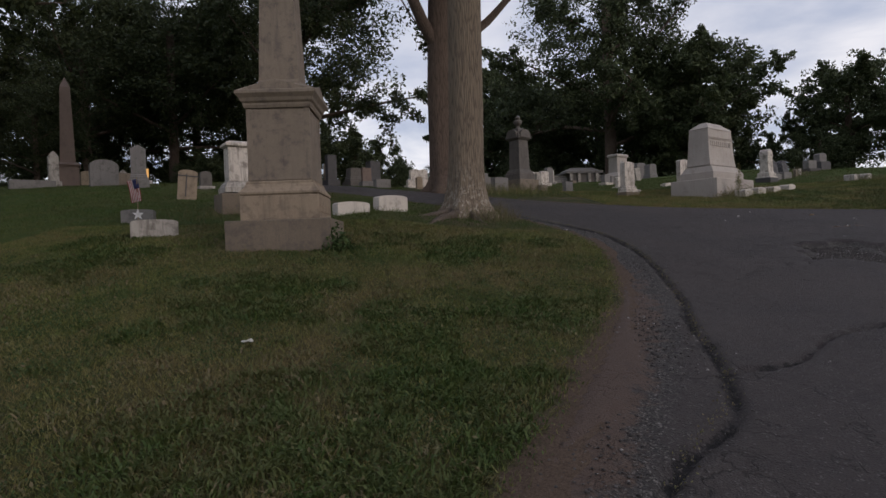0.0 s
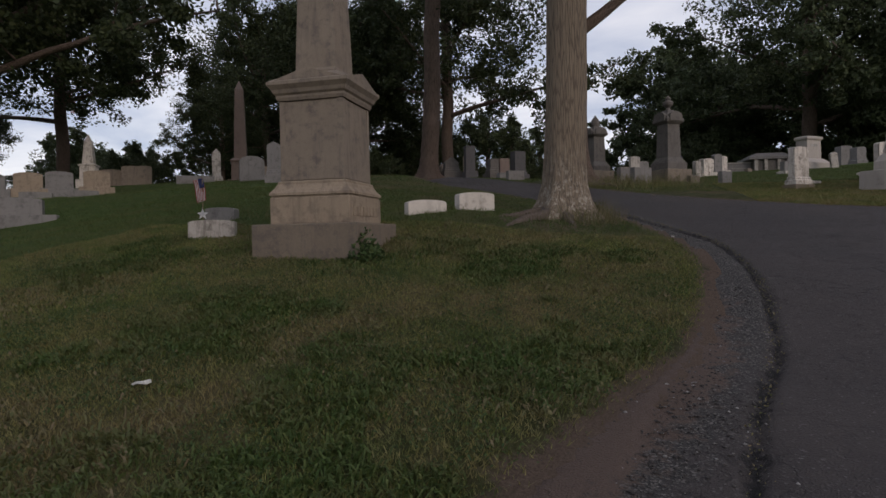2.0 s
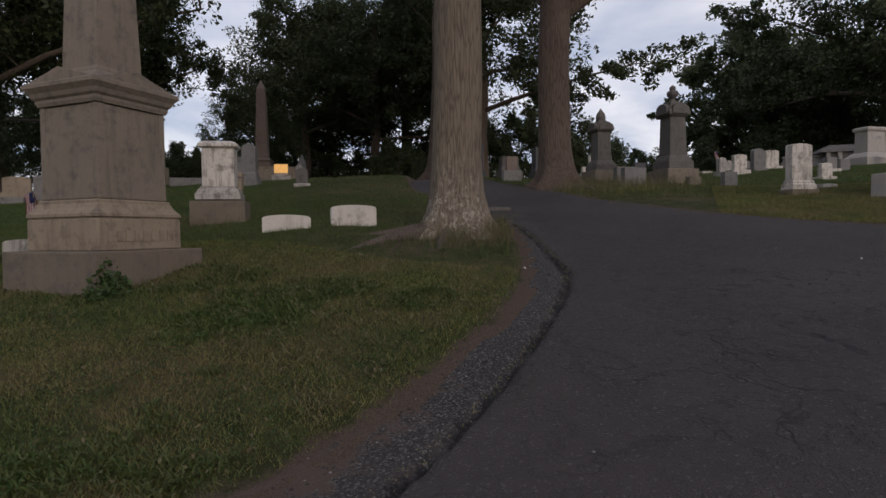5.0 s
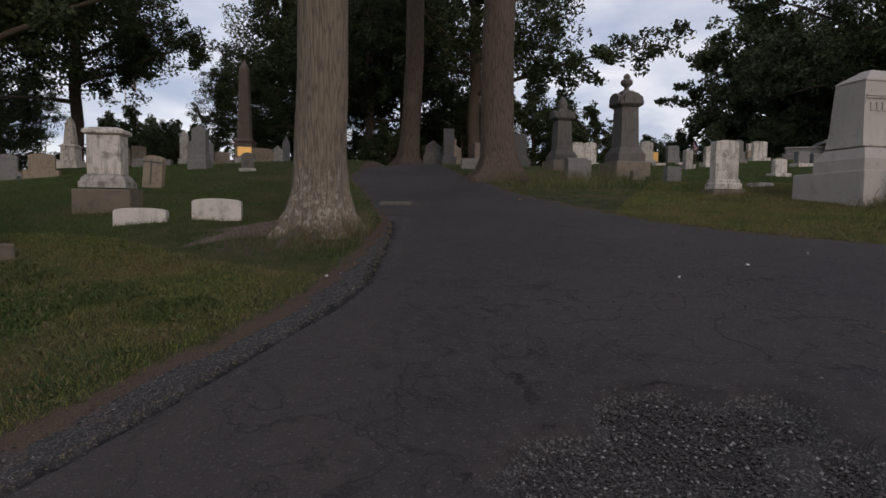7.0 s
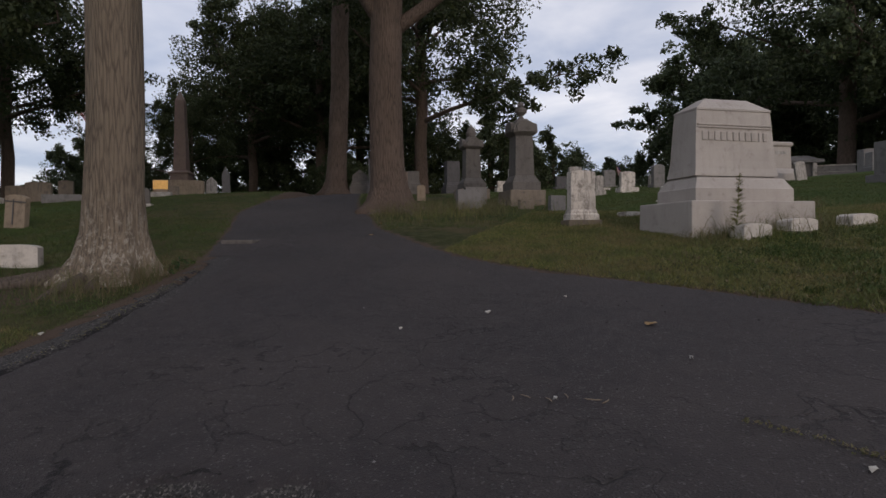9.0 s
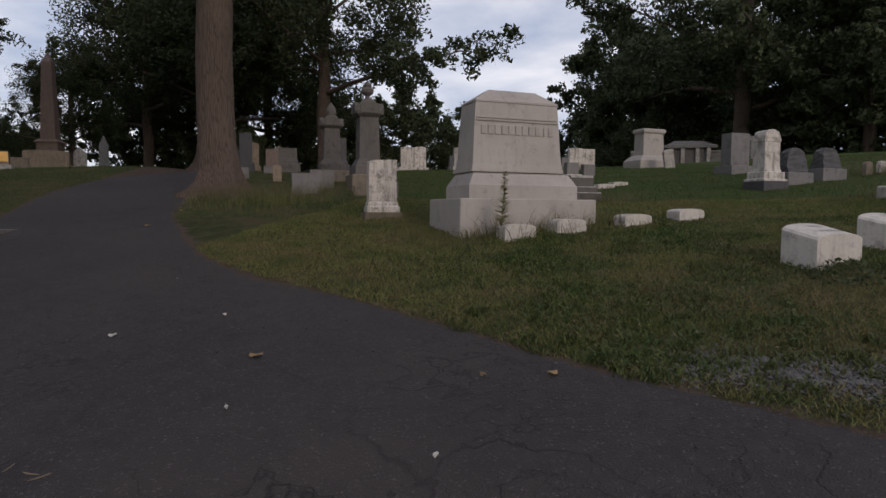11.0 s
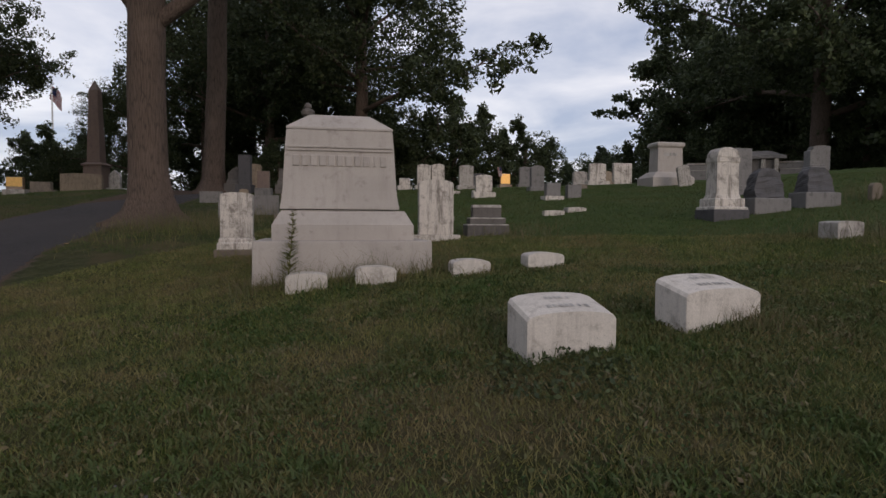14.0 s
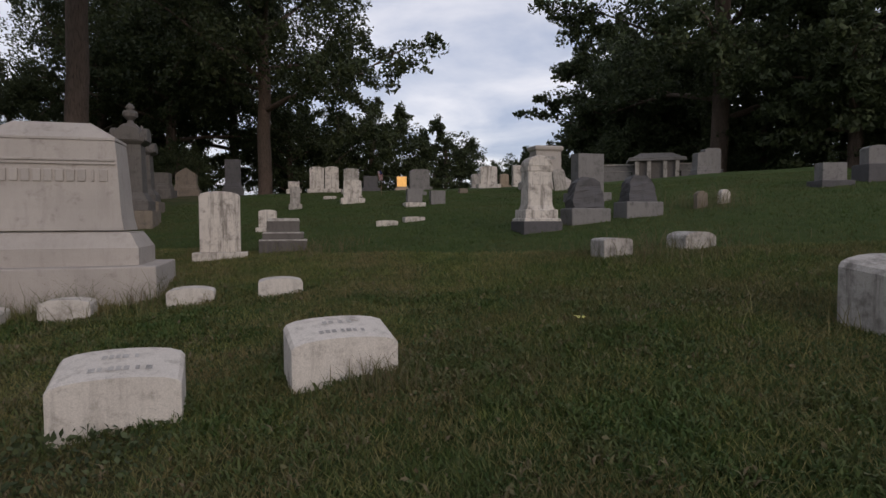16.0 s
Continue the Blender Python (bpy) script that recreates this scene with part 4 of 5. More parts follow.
bm = mk(); tablet(bm, 0.40, 0.29, hp_ - 0.168, hp_, "arch", 0.13, 0.012); part("crest", bm, M_MARBLE, ob)
bm = mk(); tablet(bm, 0.27, 0.02, 0.72, hp_ - 0.25, "arch", 0.10, 0.004); p = part("panel", bm, M_MARBLE, die); p.location.y = -0.137
def hewn_stone(x, y, yaw, ztop, seed):
    """A rough-hewn wedge of dark granite on a dressed base."""
    ob = thing("headstone", x, y, yaw, "dark rough-hewn granite slant headstone on a grey base", "gravestone", "pair of dark headstones")
    h = at_top(x, y, ztop)
    bm = mk(); block(bm, 0.72, 0.42, -0.14, 0.24, bev=0.02); part("base", bm, M_GREY, ob)
    bm = mk(); rings(bm, [(0.28, 0.17, 0.242)] + [(0.28 - 0.05 * k - 0.09 * k ** 6, 0.165 - 0.085 * k, 0.25 + (h - 0.25) * k) for k in (0.1, 0.3, 0.5, 0.7, 0.85, 1.0)], 0, 0.02)
    bmesh.ops.subdivide_edges(bm, edges=bm.edges[:], cuts=2, use_grid_fill=True)
    for v in bm.verts:
        if v.co.z > 0.26:
            v.co += 0.035 * noise.noise_vector(v.co * 5.0 + Vector((seed, 0, 0))) + 0.018 * noise.noise_vector(v.co * 14.0)
    part("tablet", bm, M_DARK, ob)


hewn_stone(12.60, 21.74, 38, 4.12, 3)
hewn_stone(13.40, 22.42, 38, 4.17, 8)
stone_to(14.41, 23.2, 3.93, 38, 0.22, 0.1, M_BROWN, "small round-topped brown headstone", top="arch", rise=0.08, group="small round-topped headstones")
stone_to(14.81, 23.6, 3.97, 38, 0.20, 0.1, M_MARBLE, "small round-topped white headstone", top="arch", rise=0.08, group="small round-topped headstones")
stone_to(12.06, 25.7, 4.94, 38, 0.66, 0.35, M_GREY, "large square grey granite headstone on a base", top="flat", base=0.2)
ob = thing("pedestal_monument", 9.9, 31.2, 38, "large pale granite monument with a moulded flat cap", "monument")
bm = mk(); rings(bm, [(0.75, 0.5, -0.2), (0.75, 0.5, 0.22), (0.60, 0.38, 0.36), (0.52, 0.32, 0.42)]); part("base", bm, M_GRANITE, ob)
bm = mk(); rings(bm, [(0.46, 0.28, 0.42), (0.44, 0.26, 1.22)]); part("die", bm, M_GRANITE, ob)
bm = mk(); rings(bm, [(0.45, 0.27, 1.222), (0.50, 0.32, 1.28), (0.50, 0.32, 1.36), (0.46, 0.28, 1.40)]); part("cap", bm, M_GRANITE, ob)
bars(ob, M_LETTER, 0.6, -0.272, [(1.0, 0.11, 0.8)], 2, 0.01, "name_bar")
stone_to(10.6, 30.2, 5.02, 33, 0.40, 0.1, M_MARBLE2, "tilted grey marble headstone with an arched top", top="arch", rise=0.1, lean=-9)
stone_to(7.60, 25.8, 4.25, 38, 0.40, 0.2, M_GREY, "grey headstone with a flat cap on a pale base", top="flat", base=0.1, base_mat=M_MARBLE)
stone_to(8.05, 26.3, 4.22, 38, 0.4, 0.2, M_GREY, "low square grey headstone on the grass", top="flat")
stone_to(5.9, 29.7, 5.13, 38, 0.46, 0.2, M_GREY, "tall arched grey headstone on the crest", top="arch", rise=0.1, base=0.12)
stone_to(7.3, 30.4, 4.46, 38, 0.28, 0.2, M_BROWN, "stub of a broken brown headstone", top="flat")
for sx, sy, zt, w, m, tp in ((-0.97, 34.15, 5.84, 0.62, M_MARBLE, "arch"), (-0.48, 34.6, 5.87, 0.60, M_MARBLE, "arch"), (-1.15, 32.7, 5.1, 0.46, M_MARBLE, "flat"),
                             (3.22, 36.3, 5.75, 0.62, M_GREY, "arch"), (1.1, 35.3, 5.44, 0.64, M_DARK, "flat"), (5.26, 38.2, 5.62, 0.7, M_MARBLE2, "arch"),
                             (6.97, 39.6, 6.06, 0.95, M_MARBLE, "flat"), (6.66, 37.6, 5.53, 0.4, M_BUFF, "arch"), (6.2, 36.9, 5.4, 0.5, M_GREY, "flat")):
    stone_to(sx, sy, zt, 38, w, 0.18, m, "distant headstone standing on the crest of the hill", top=tp, base=0.18, group="distant headstones on the crest")
ob = stone_to(2.35, 35.9, 5.43, 38, 0.46, 0.18, M_POLISH, "brown granite headstone with a sunset reflection coloured onto its polished face", top="flat", base=0.15)
# same added plate, sunset reflection as colour
bm = mk(); block(bm, 0.44, 0.016, 0.2, at_top(2.35, 35.9, 5.43) - 0.02, bev=0.004, y=-0.1); part("plaque", bm, M_SUNSET_GLINT, ob, "added orange plate standing in for the sunset reflected in the stone")
for sx, sy, zt, w, m in ((5.1, 26.9, 4.63, 0.52, M_MARBLE), (4.45, 25.0, 4.35, 0.26, M_MARBLE2), (2.53, 31.2, 5.4, 0.56, M_MARBLE2), (6.9, 34.5, 5.6, 0.7, M_MARBLE)):
    stone_to(sx, sy, zt, 38, w, 0.16, m, "pale distant headstone with a plain top", top="arch", rise=0.05, base=0.15, group="pale distant headstones")
for sx, sy, a in ((8.75, 22.0, 30), (9.05, 22.6, 40), (3.3, 28.5, 38), (4.05, 28.9, 38), (6.1, 18.0, 20)):
    marker(sx, sy, a, 0.42, 0.09, 0.24, M_MARBLE, "flat fallen piece of white stone in the grass", "flat pieces of white stone", 0.02)
stone_to(-7.15, 32.8, 5.9, 38, 0.9, 0.5, M_BROWN, "gabled buff monument under the trees", top="gable", rise=0.3, base=0.3, plinth=0.25)
stone_to(-3.05, 31.2, 5.95, 38, 0.6, 0.5, M_DARK, "tall dark monument under the trees", top="flat", base=0.3, plinth=0.2)
stone_to(17.0, 26.3, 4.6, 20, 0.5, 0.3, M_GREY, "grey headstone by a dark base", top="flat", base=0.1, base_mat=M_DARK)
stone_to(17.95, 27.0, 5.0, 20, 0.46, 0.3, M_GREY, "tall grey headstone on a dark base", top="arch", base=0.35, base_mat=M_DARK)
stone_to(14.9, 39.9, 6.35, 25, 0.6, 0.5, M_GREY, "grey stepped monument before the woods", top="arch", base=0.3, plinth=0.3)
stone_to(15.4, 43.5, 6.9, 25, 0.8, 0.5, M_GREY, "grey monument on a broad base before the woods", top="arch", base=0.4, plinth=0.3)


def tomb(x, y, yaw):
    """A low family tomb: side walls, posts and an overhanging roof slab."""
    ob = thing("hillside_tomb", x, y, yaw, "low grey stone tomb with slab roof and pilasters", "tomb", "", 0.0)
    bm = mk(); block(bm, 2.5, 2.0, -0.6, 2.55, bev=0.02); part("body", bm, M_SOOT, ob)
    bm = mk(); rings(bm, [(1.62, 1.25, 2.552), (1.62, 1.25, 2.72), (1.35, 1.0, 2.80), (0.9, 0.6, 3.05)]); part("roof", bm, M_GREY, ob)
    for px in (-1.12, -0.45, 0.45, 1.12):
        bm = mk(); block(bm, 0.22, 0.2, -0.5, 2.54, bev=0.01, x=px, y=-1.1); part("pilaster", bm, M_MARBLE2, ob)
    for sx in (-1, 1):
        for k in range(2):
            bm = mk(); block(bm, 2.3, 0.4 - 0.1 * k, (-0.6, 2.0)[k], (1.98, 2.35)[k], bev=0.02, x=sx * (2.55 - 0.15 * k), y=-0.4); wing = part("wing_wall", bm, M_GREY, ob)
            bm = mk(); block(bm, 2.36, 0.46, (1.982, 2.352)[k] - 0.001, (1.999, 2.43)[k], bev=0.004, x=sx * (2.55 - 0.15 * k), y=-0.4); part("coping", bm, M_MARBLE2, wing)


tomb(12.6, 50.0, 8)


# ---- flags ----
def waving(bm, x0, z0, w, h, n=9, droop=0.0, band=None, bands=1):
    """A cloth sheet with soft folds; band k of bands from the top."""
    a, b = (0.0, 1.0) if band is None else (band / bands, (band + 1) / bands)
    grid = []
    for i in range(n + 1):
        s = i / n
        col = []
        for q in (a, b):
            col.append(bm.verts.new((x0 + s * w, 0.10 * w * math.sin(5 * s + 1.3 * q) * s, z0 - h * q - droop * s * s)))
        grid.append(col)
    for i in range(n):
        bm.faces.new([grid[i][0], grid[i + 1][0], grid[i + 1][1], grid[i][1]])
    bmesh.ops.solidify(bm, geom=bm.faces[:], thickness=0.004)


def flag_on(parent, x, z, w, h, droop, tilt=0.0):
    cloth = new("flag"); cloth.parent = parent; cloth.matrix_local = pose(x, 0, z, 0, tilt, 0)
    for k in range(13):
        bm = mk(); waving(bm, 0, 0, w, h, 9, droop, k, 13); part("stripe", bm, M_RED if k % 2 == 0 else M_WHITE, cloth)
    bm = mk(); waving(bm, 0, 0.002, w * 0.42, h * 7 / 13, 6, droop * 0.18); c = part("canton", bm, M_BLUE, cloth); c.scale.y = 1.3; c.location.y = -0.004
    return cloth


def grave_flag(x, y, yaw, height, label, star):
    ob = thing("grave_flag", x, y, yaw, label, "flag")
    bm = mk(); lathe(bm, [(0.007, -0.05), (0.006, height)], 8); part("stick", bm, M_STICK, ob)
    flag_on(ob, 0.005, height - 0.02, 0.33, 0.14, 0.03, 76)
    if star:
        bm = mk()
        bm.faces.new([bm.verts.new(((0.085 if i % 2 == 0 else 0.036) * math.sin(math.pi * i / 5), -0.022, 0.28 + (0.085 if i % 2 == 0 else 0.036) * math.cos(math.pi * i / 5))) for i in range(10)])
        bmesh.ops.solidify(bm, geom=bm.faces[:], thickness=0.012)
        part("star", bm, M_POLE, ob, "pale painted metal star")


grave_flag(-4.46, 8.77, 20, 0.83, "small striped flag on a stick with a pale star marker", True)
grave_flag(4.5, 29.87, 30, 0.88, "small striped flag drooping on a stick among far headstones", False)

ob = thing("flagpole", -45.0, 43.0, 0, "white flagpole with a striped flag beyond the hill", "flagpole")
bm = mk(); lathe(bm, [(0.12, -1.0), (0.10, 6.0), (0.06, 15.8 - ground_at(-45, 43))], 10); part("pole", bm, M_POLE, ob)
flag_on(ob, 0.06, 15.5 - ground_at(-45, 43), 2.2, 1.2, 0.5, 22)


# ---- trees ----
def tube(path, radii, n=10, wobble=0.0, seed=0):
    """Vertices and faces of a tapering limb along a path."""
    path = np.asarray(path, float)
    tang = np.gradient(path, axis=0); tang /= np.linalg.norm(tang, axis=1)[:, None] + 1e-9
    ref = np.where(np.abs(tang[:, 2:3]) > 0.9, np.array([[1.0, 0, 0]]), np.array([[0, 0, 1.0]]))
    u = np.cross(tang, ref); u /= np.linalg.norm(u, axis=1)[:, None]
    v = np.cross(tang, u)
    a = np.linspace(0, 2 * np.pi, n, endpoint=False)
    rr = np.asarray(radii)[:, None] * (1 + wobble * np.sin(a * 3 + seed)[None, :] + 0.6 * wobble * np.sin(a * 5 + 2 * seed)[None, :])
    verts = path[:, None, :] + rr[..., None] * (np.cos(a)[None, :, None] * u[:, None, :] + np.sin(a)[None, :, None] * v[:, None, :])
    m = len(path)
    i = np.arange(m * n).reshape(m, n)
    j = np.roll(i, -1, 1)
    return verts.reshape(-1, 3), np.stack([i[:-1], j[:-1], j[1:], i[1:]], -1).reshape(-1, 4)


def join(pieces):
    vs, fs, k = [], [], 0
    for v, f in pieces:
        vs.append(v); fs.append(f + k); k += len(v)
    return np.vstack(vs), np.vstack(fs)


def limb_path(rng, start, direction, length, up=0.25, bend=0.35, n=9):
    p, d, out = np.array(start, float), np.array(direction, float), []
    d /= np.linalg.norm(d)
    for _ in range(n):
        out.append(p.copy())
        d = d + rng.normal(0, bend / n * 1.6, 3) + np.array([0, 0, up / n])
        d /= np.linalg.norm(d)
        p = p + d * length / (n - 1)
    return np.array(out)


def ball(rng, n):
    """Points spread evenly through a ball of radius 1."""
    q = rng.normal(size=(n, 3)); q /= np.linalg.norm(q, axis=1)[:, None]
    return q * rng.uniform(0, 1, n)[:, None] ** 0.36


def leaf_mesh(rng, centres, size, single=False):
    """One folded leaf a centre."""
    n = len(centres)
    q = rng.normal(size=(n, 3)); q /= np.linalg.norm(q, axis=1)[:, None]
    r = rng.normal(size=(n, 3)); r -= (r * q).sum(1)[:, None] * q; r /= np.linalg.norm(r, axis=1)[:, None]
    up = np.cross(q, r)
    s = size * rng.uniform(0.6, 1.3, n)[:, None]
    if single:
        v = np.stack([centres - q * s * 0.5, centres + r * s * 0.42, centres + q * s * 0.5 - r * s * 0.2], 1)
        return v.reshape(-1, 3), np.arange(3 * n).reshape(n, 3)
    v = np.stack([centres - q * s * 0.5, centres + r * s * 0.30 + up * s * 0.08, centres + q * s * 0.55, centres - r * s * 0.30 + up * s * 0.08], 1)
    return v.reshape(-1, 3), np.arange(4 * n).reshape(n, 4)


def limb_object(pieces, mat, parent):
    lv, lf = join(pieces)
    me = mesh_from("limb", lv, lf, [mat]); me.polygons.foreach_set("use_smooth", [True] * len(me.polygons))
    o = new("limb", me); o.parent = parent


def tree(name, x, y, yaw, seed, height, r, first, spread, leaves, size, label, bark_mat, leaf_mat, limbs=9, droop=0.0, flare=1.0, lean=(0, 0), crown_low=0.35, group="", fork=None):
    """A broadleaf tree: flared trunk, limbs, twigs and clustered leaves; first: height of the first limb."""
    rng = np.random.default_rng(seed)
    ob = thing(name, x, y, yaw, label, "tree", group, 0.05)
    hs = np.array([-0.25, 0.0, 0.12, 0.3, 0.6, 1.1, 2.0, 3.2, 4.5, 6.5, 9.0, 12.5]); hs = np.append(hs[hs < height * 0.72], height * 0.78)
    ax = np.cumsum(rng.normal(0, 0.045, len(hs))) * np.clip(hs / 3, 0, 1)
    ay = np.cumsum(rng.normal(0, 0.045, len(hs))) * np.clip(hs / 3, 0, 1)
    trunk = np.stack([ax + lean[0] * np.clip(hs, 0, 99), ay + lean[1] * np.clip(hs, 0, 99), hs], 1)
    rad = r * (1 + flare * 0.75 * np.exp(-np.clip(hs, 0, 99) / 0.28)) * np.clip(1 - 0.045 * (np.clip(hs, 0, 99)) ** 1.0 * 8 / height, 0.25, 1)
    ring = 28
    tv, tf = tube(trunk, rad, ring)
    ang = np.arctan2(tv[:, 1] - np.repeat(trunk[:, 1], ring), tv[:, 0] - np.repeat(trunk[:, 0], ring))
    lob = 1 + (0.20 * np.sin(ang * 5 + seed) + 0.10 * np.sin(ang * 8 + 2.1 * seed)) * np.repeat(np.exp(-np.clip(hs, 0, 99) / 0.35), ring) * flare + 0.025 * np.sin(ang * 3 + np.repeat(hs, ring))
    base = np.repeat(trunk, ring, 0)
    tv[:, :2] = base[:, :2] + (tv[:, :2] - base[:, :2]) * lob[:, None]
    me = mesh_from("trunk", tv, tf, [bark_mat]); me.polygons.foreach_set("use_smooth", [True] * len(me.polygons))
    t = new("trunk", me); t.parent = ob
    tips = []
    for k in range(limbs):
        pieces = []
        s = (k + rng.uniform(0.1, 0.9)) / limbs
        z0 = first + (height * 0.74 - first) * s
        a = k * 2.4 + rng.uniform(-0.5, 0.5)
        reach = spread * (1.0 - 0.55 * s ** 1.6) * rng.uniform(0.8, 1.15)
        st = np.array([np.interp(z0, hs, trunk[:, 0]), np.interp(z0, hs, trunk[:, 1]), z0])
        d = np.array([math.cos(a), math.sin(a), 0.25 + 0.75 * s])
        path = limb_path(rng, st, d, reach * 1.12, 0.35 - droop * (1 - s))
        r0 = r * (0.42 - 0.22 * s)
        pieces.append(tube(path, np.linspace(r0, r0 * 0.18, len(path)), 7))
        for q in range(7):
            i = rng.integers(2, len(path)); p = path[i]
            d2 = path[i] - path[i - 1]; d2 = d2 / np.linalg.norm(d2) + rng.normal(0, 0.7, 3); d2[2] += 0.15
            sub = limb_path(rng, p, d2, reach * rng.uniform(0.22, 0.48), 0.15 - droop * 1.2 * (1 - s), 0.6, 7)
            pieces.append(tube(sub, np.linspace(r0 * 0.22, 0.012, len(sub)), 5))
            tips += [(sub[j], 0.30 + 0.10 * j / 6) for j in (2, 3, 4, 5, 6)]
            for _ in range(2):
                j = rng.integers(2, 7)
                tw = limb_path(rng, sub[j], rng.normal(0, 1, 3) + [0, 0, -0.5 * droop], rng.uniform(0.5, 1.1) * spread / 7, -0.3 * droop, 0.6, 5)
                pieces.append(tube(tw, np.linspace(0.02, 0.006, 5), 4))
                tips += [(tw[m], 0.26) for m in (2, 3, 4)]
        tips += [(path[-1], 0.5), (path[-2], 0.5)]
        limb_object(pieces, bark_mat, ob)
    if fork is not None:
        for z0, dx, dy, dz, ln, rr in fork:
            st = np.array([np.interp(z0, hs, trunk[:, 0]), np.interp(z0, hs, trunk[:, 1]), z0])
            path = limb_path(rng, st, (dx, dy, dz), ln, 0.3, 0.3, 11)
            limb_object([tube(path, np.linspace(rr, rr * 0.3, len(path)), 9)], bark_mat, ob)
    pts = np.array([p for p, _ in tips]); sg = np.array([g for _, g in tips]) * spread / 9
    some = int(leaves * 0.62)
    pick = rng.integers(0, len(pts), some)
    c = pts[pick] + ball(rng, some) * sg[pick][:, None] * np.array([1.75, 1.75, 1.2])
    # sprays that fill the crown out to an uneven outline
    m = max(60, leaves // 110)
    q = rng.normal(size=(m, 3)); q /= np.linalg.norm(q, axis=1)[:, None]
    rr = rng.uniform(0.25, 1.0, m) ** 0.45 * (0.86 + 0.16 * np.sin(q[:, 0] * 5 + seed) * np.sin(q[:, 1] * 4.3 + 2 * seed) + rng.normal(0, 0.05, m))
    low = first + 0.6 - droop * 1.5
    cen = np.array([np.interp(height * 0.6, hs, trunk[:, 0]), np.interp(height * 0.6, hs, trunk[:, 1]), (low + height) / 2])
    hub = cen + q * rr[:, None] * np.array([spread * 0.92, spread * 0.92, (height - low) / 2 * 1.02])
    pick = rng.integers(0, m, leaves - some)
    c = np.vstack([c, hub[pick] + ball(rng, leaves - some) * np.array([0.125, 0.125, 0.08]) * spread * rng.uniform(0.6, 1.2, m)[pick][:, None]])
    c = c[c[:, 2] > first * crown_low]
    v, f = leaf_mesh(rng, c, size, name != "oak_tree")
    me = mesh_from("crown", v, f, [leaf_mat])
    o = new("crown", me); o.parent = ob
    return ob


tree("oak_tree", 0.55, 11.32, 0, 11, 18, 0.345, 7.6, 7.0, 18000, 0.22, "tall tree with furrowed grey bark and flared roots", M_BARK, M_LEAF, 9, flare=1.05)
tree("oak_tree", 0.35, 18.95, 0, 23, 19, 0.42, 6.4, 7.5, 52000, 0.17, "tall brown-barked tree with a forked top", M_BARK2, M_LEAF, 13, droop=0.3, flare=1.35, lean=(0.012, 0), fork=[(4.5, -0.80, -0.42, 1.35, 5.5, 0.22), (4.3, 0.9, 0.42, 0.8, 6.0, 0.19)])
tree("oak_tree", -6.4, 26.8, 40, 31, 20, 0.40, 10.5, 6.0, 26000, 0.2, "dark tall tree beside the upper lane", M_BARK2, M_LEAF, 12, droop=0.5, lean=(0.02, 0))
tree("oak_tree", -20.4, 17.2, 0, 41, 15, 0.42, 3.4, 8.0, 95000, 0.20, "dark spreading tree behind rows of gravestones", M_BARK2, M_LEAF, 12, droop=0.6)
tree("oak_tree", 16.2, 53.0, 0, 53, 25, 0.55, 4.6, 9.6, 68000, 0.28, "broad dark tree at the edge of the woods", M_BARK2, M_LEAF2, 13, droop=0.7)
woods = [tree("woodland_tree", -9.2, 41.0, 0, 61, 20, 0.42, 5.8, 9.0, 60000, 0.27, "dense dark woodland tree at the edge of the graveyard", M_BARK2, M_LEAF, 12, droop=0.7, crown_low=0.5, group="trees round the graveyard"),
         tree("woodland_tree", 22.5, 49.0, 0, 67, 14.5, 0.38, 2.4, 6.5, 44000, 0.34, "dense dark woodland tree at the edge of the graveyard", M_BARK2, M_LEAF2, 12, droop=0.8, crown_low=0.4, group="trees round the graveyard"),
         tree("low_tree", -9.0, 54.0, 0, 71, 9.5, 0.25, 1.0, 5.5, 30000, 0.27, "low round tree beyond the crest", M_BARK2, M_LEAF2, 10, droop=0.6, crown_low=0.1, group="low trees beyond the crest")]


def plant(ob, x, y, yaw, s):
    c = copy_thing(ob, pose(x, y, ground_at(x, y) - 0.1, 0, 0, yaw))
    c.scale = (s, s, s)
    return c


for x, y, yaw, s in ((-18, 42.5, 70, 0.85), (-24, 42, 190, 0.85), (-39, 29, 120, 0.5), (-19.5, 50, 250, 0.95), (-41, 16, 300, 0.7), (-27, 50, 90, 0.9), (-23, 35, 300, 0.42), (-25.3, 25.2, 210, 0.75)):
    plant(woods[0], x, y, yaw, s)
for x, y, yaw, s in ((33, 46, 80, 0.80), (37, 38, 200, 0.72), (25, 60, 10, 1.0), (12, 64, 140, 1.1), (41, 30, 300, 0.7), (19, 66, 250, 1.1), (45, 18, 40, 0.7), (9.8, 75, 330, 1.5)):
    plant(woods[1], x, y, yaw, s)
for x, y, yaw, s in ((-14, 50, 60, 0.95), (-5, 60, 150, 0.9), (1, 76, 250, 1.0), (6, 84, 20, 1.0), (-28, 46, 100, 0.9), (-40, 40, 200, 0.8), (-48, 33, 330, 0.8), (-52, 22, 90, 0.85), (-4, 80, 300, 1.0), (-46, 48, 160, 0.9), (13, 88, 120, 1.1), (19, 55, 30, 0.8), (25, 50, 200, 0.7), (30, 45, 90, 0.6), (36, 36, 10, 0.6), (10, 60, 260, 0.8), (-18, 57, 80, 0.9), (-24, 45, 200, 0.6), (5, 66, 30, 0.7), (39, 24, 40, 0.7), (-20, 46, 310, 0.6), (-33, 38, 20, 0.6), (-27, 33, 140, 0.45), (-15, 40, 40, 0.45)):
    plant(woods[2], x, y, yaw, s)
# unseen trees added behind the walk, outside every view of the camera
for x, y, yaw, s in ((-18, -22, 10, 1.0), (-32, -8, 90, 1.0)):
    plant(woods[0], x, y, yaw, s)


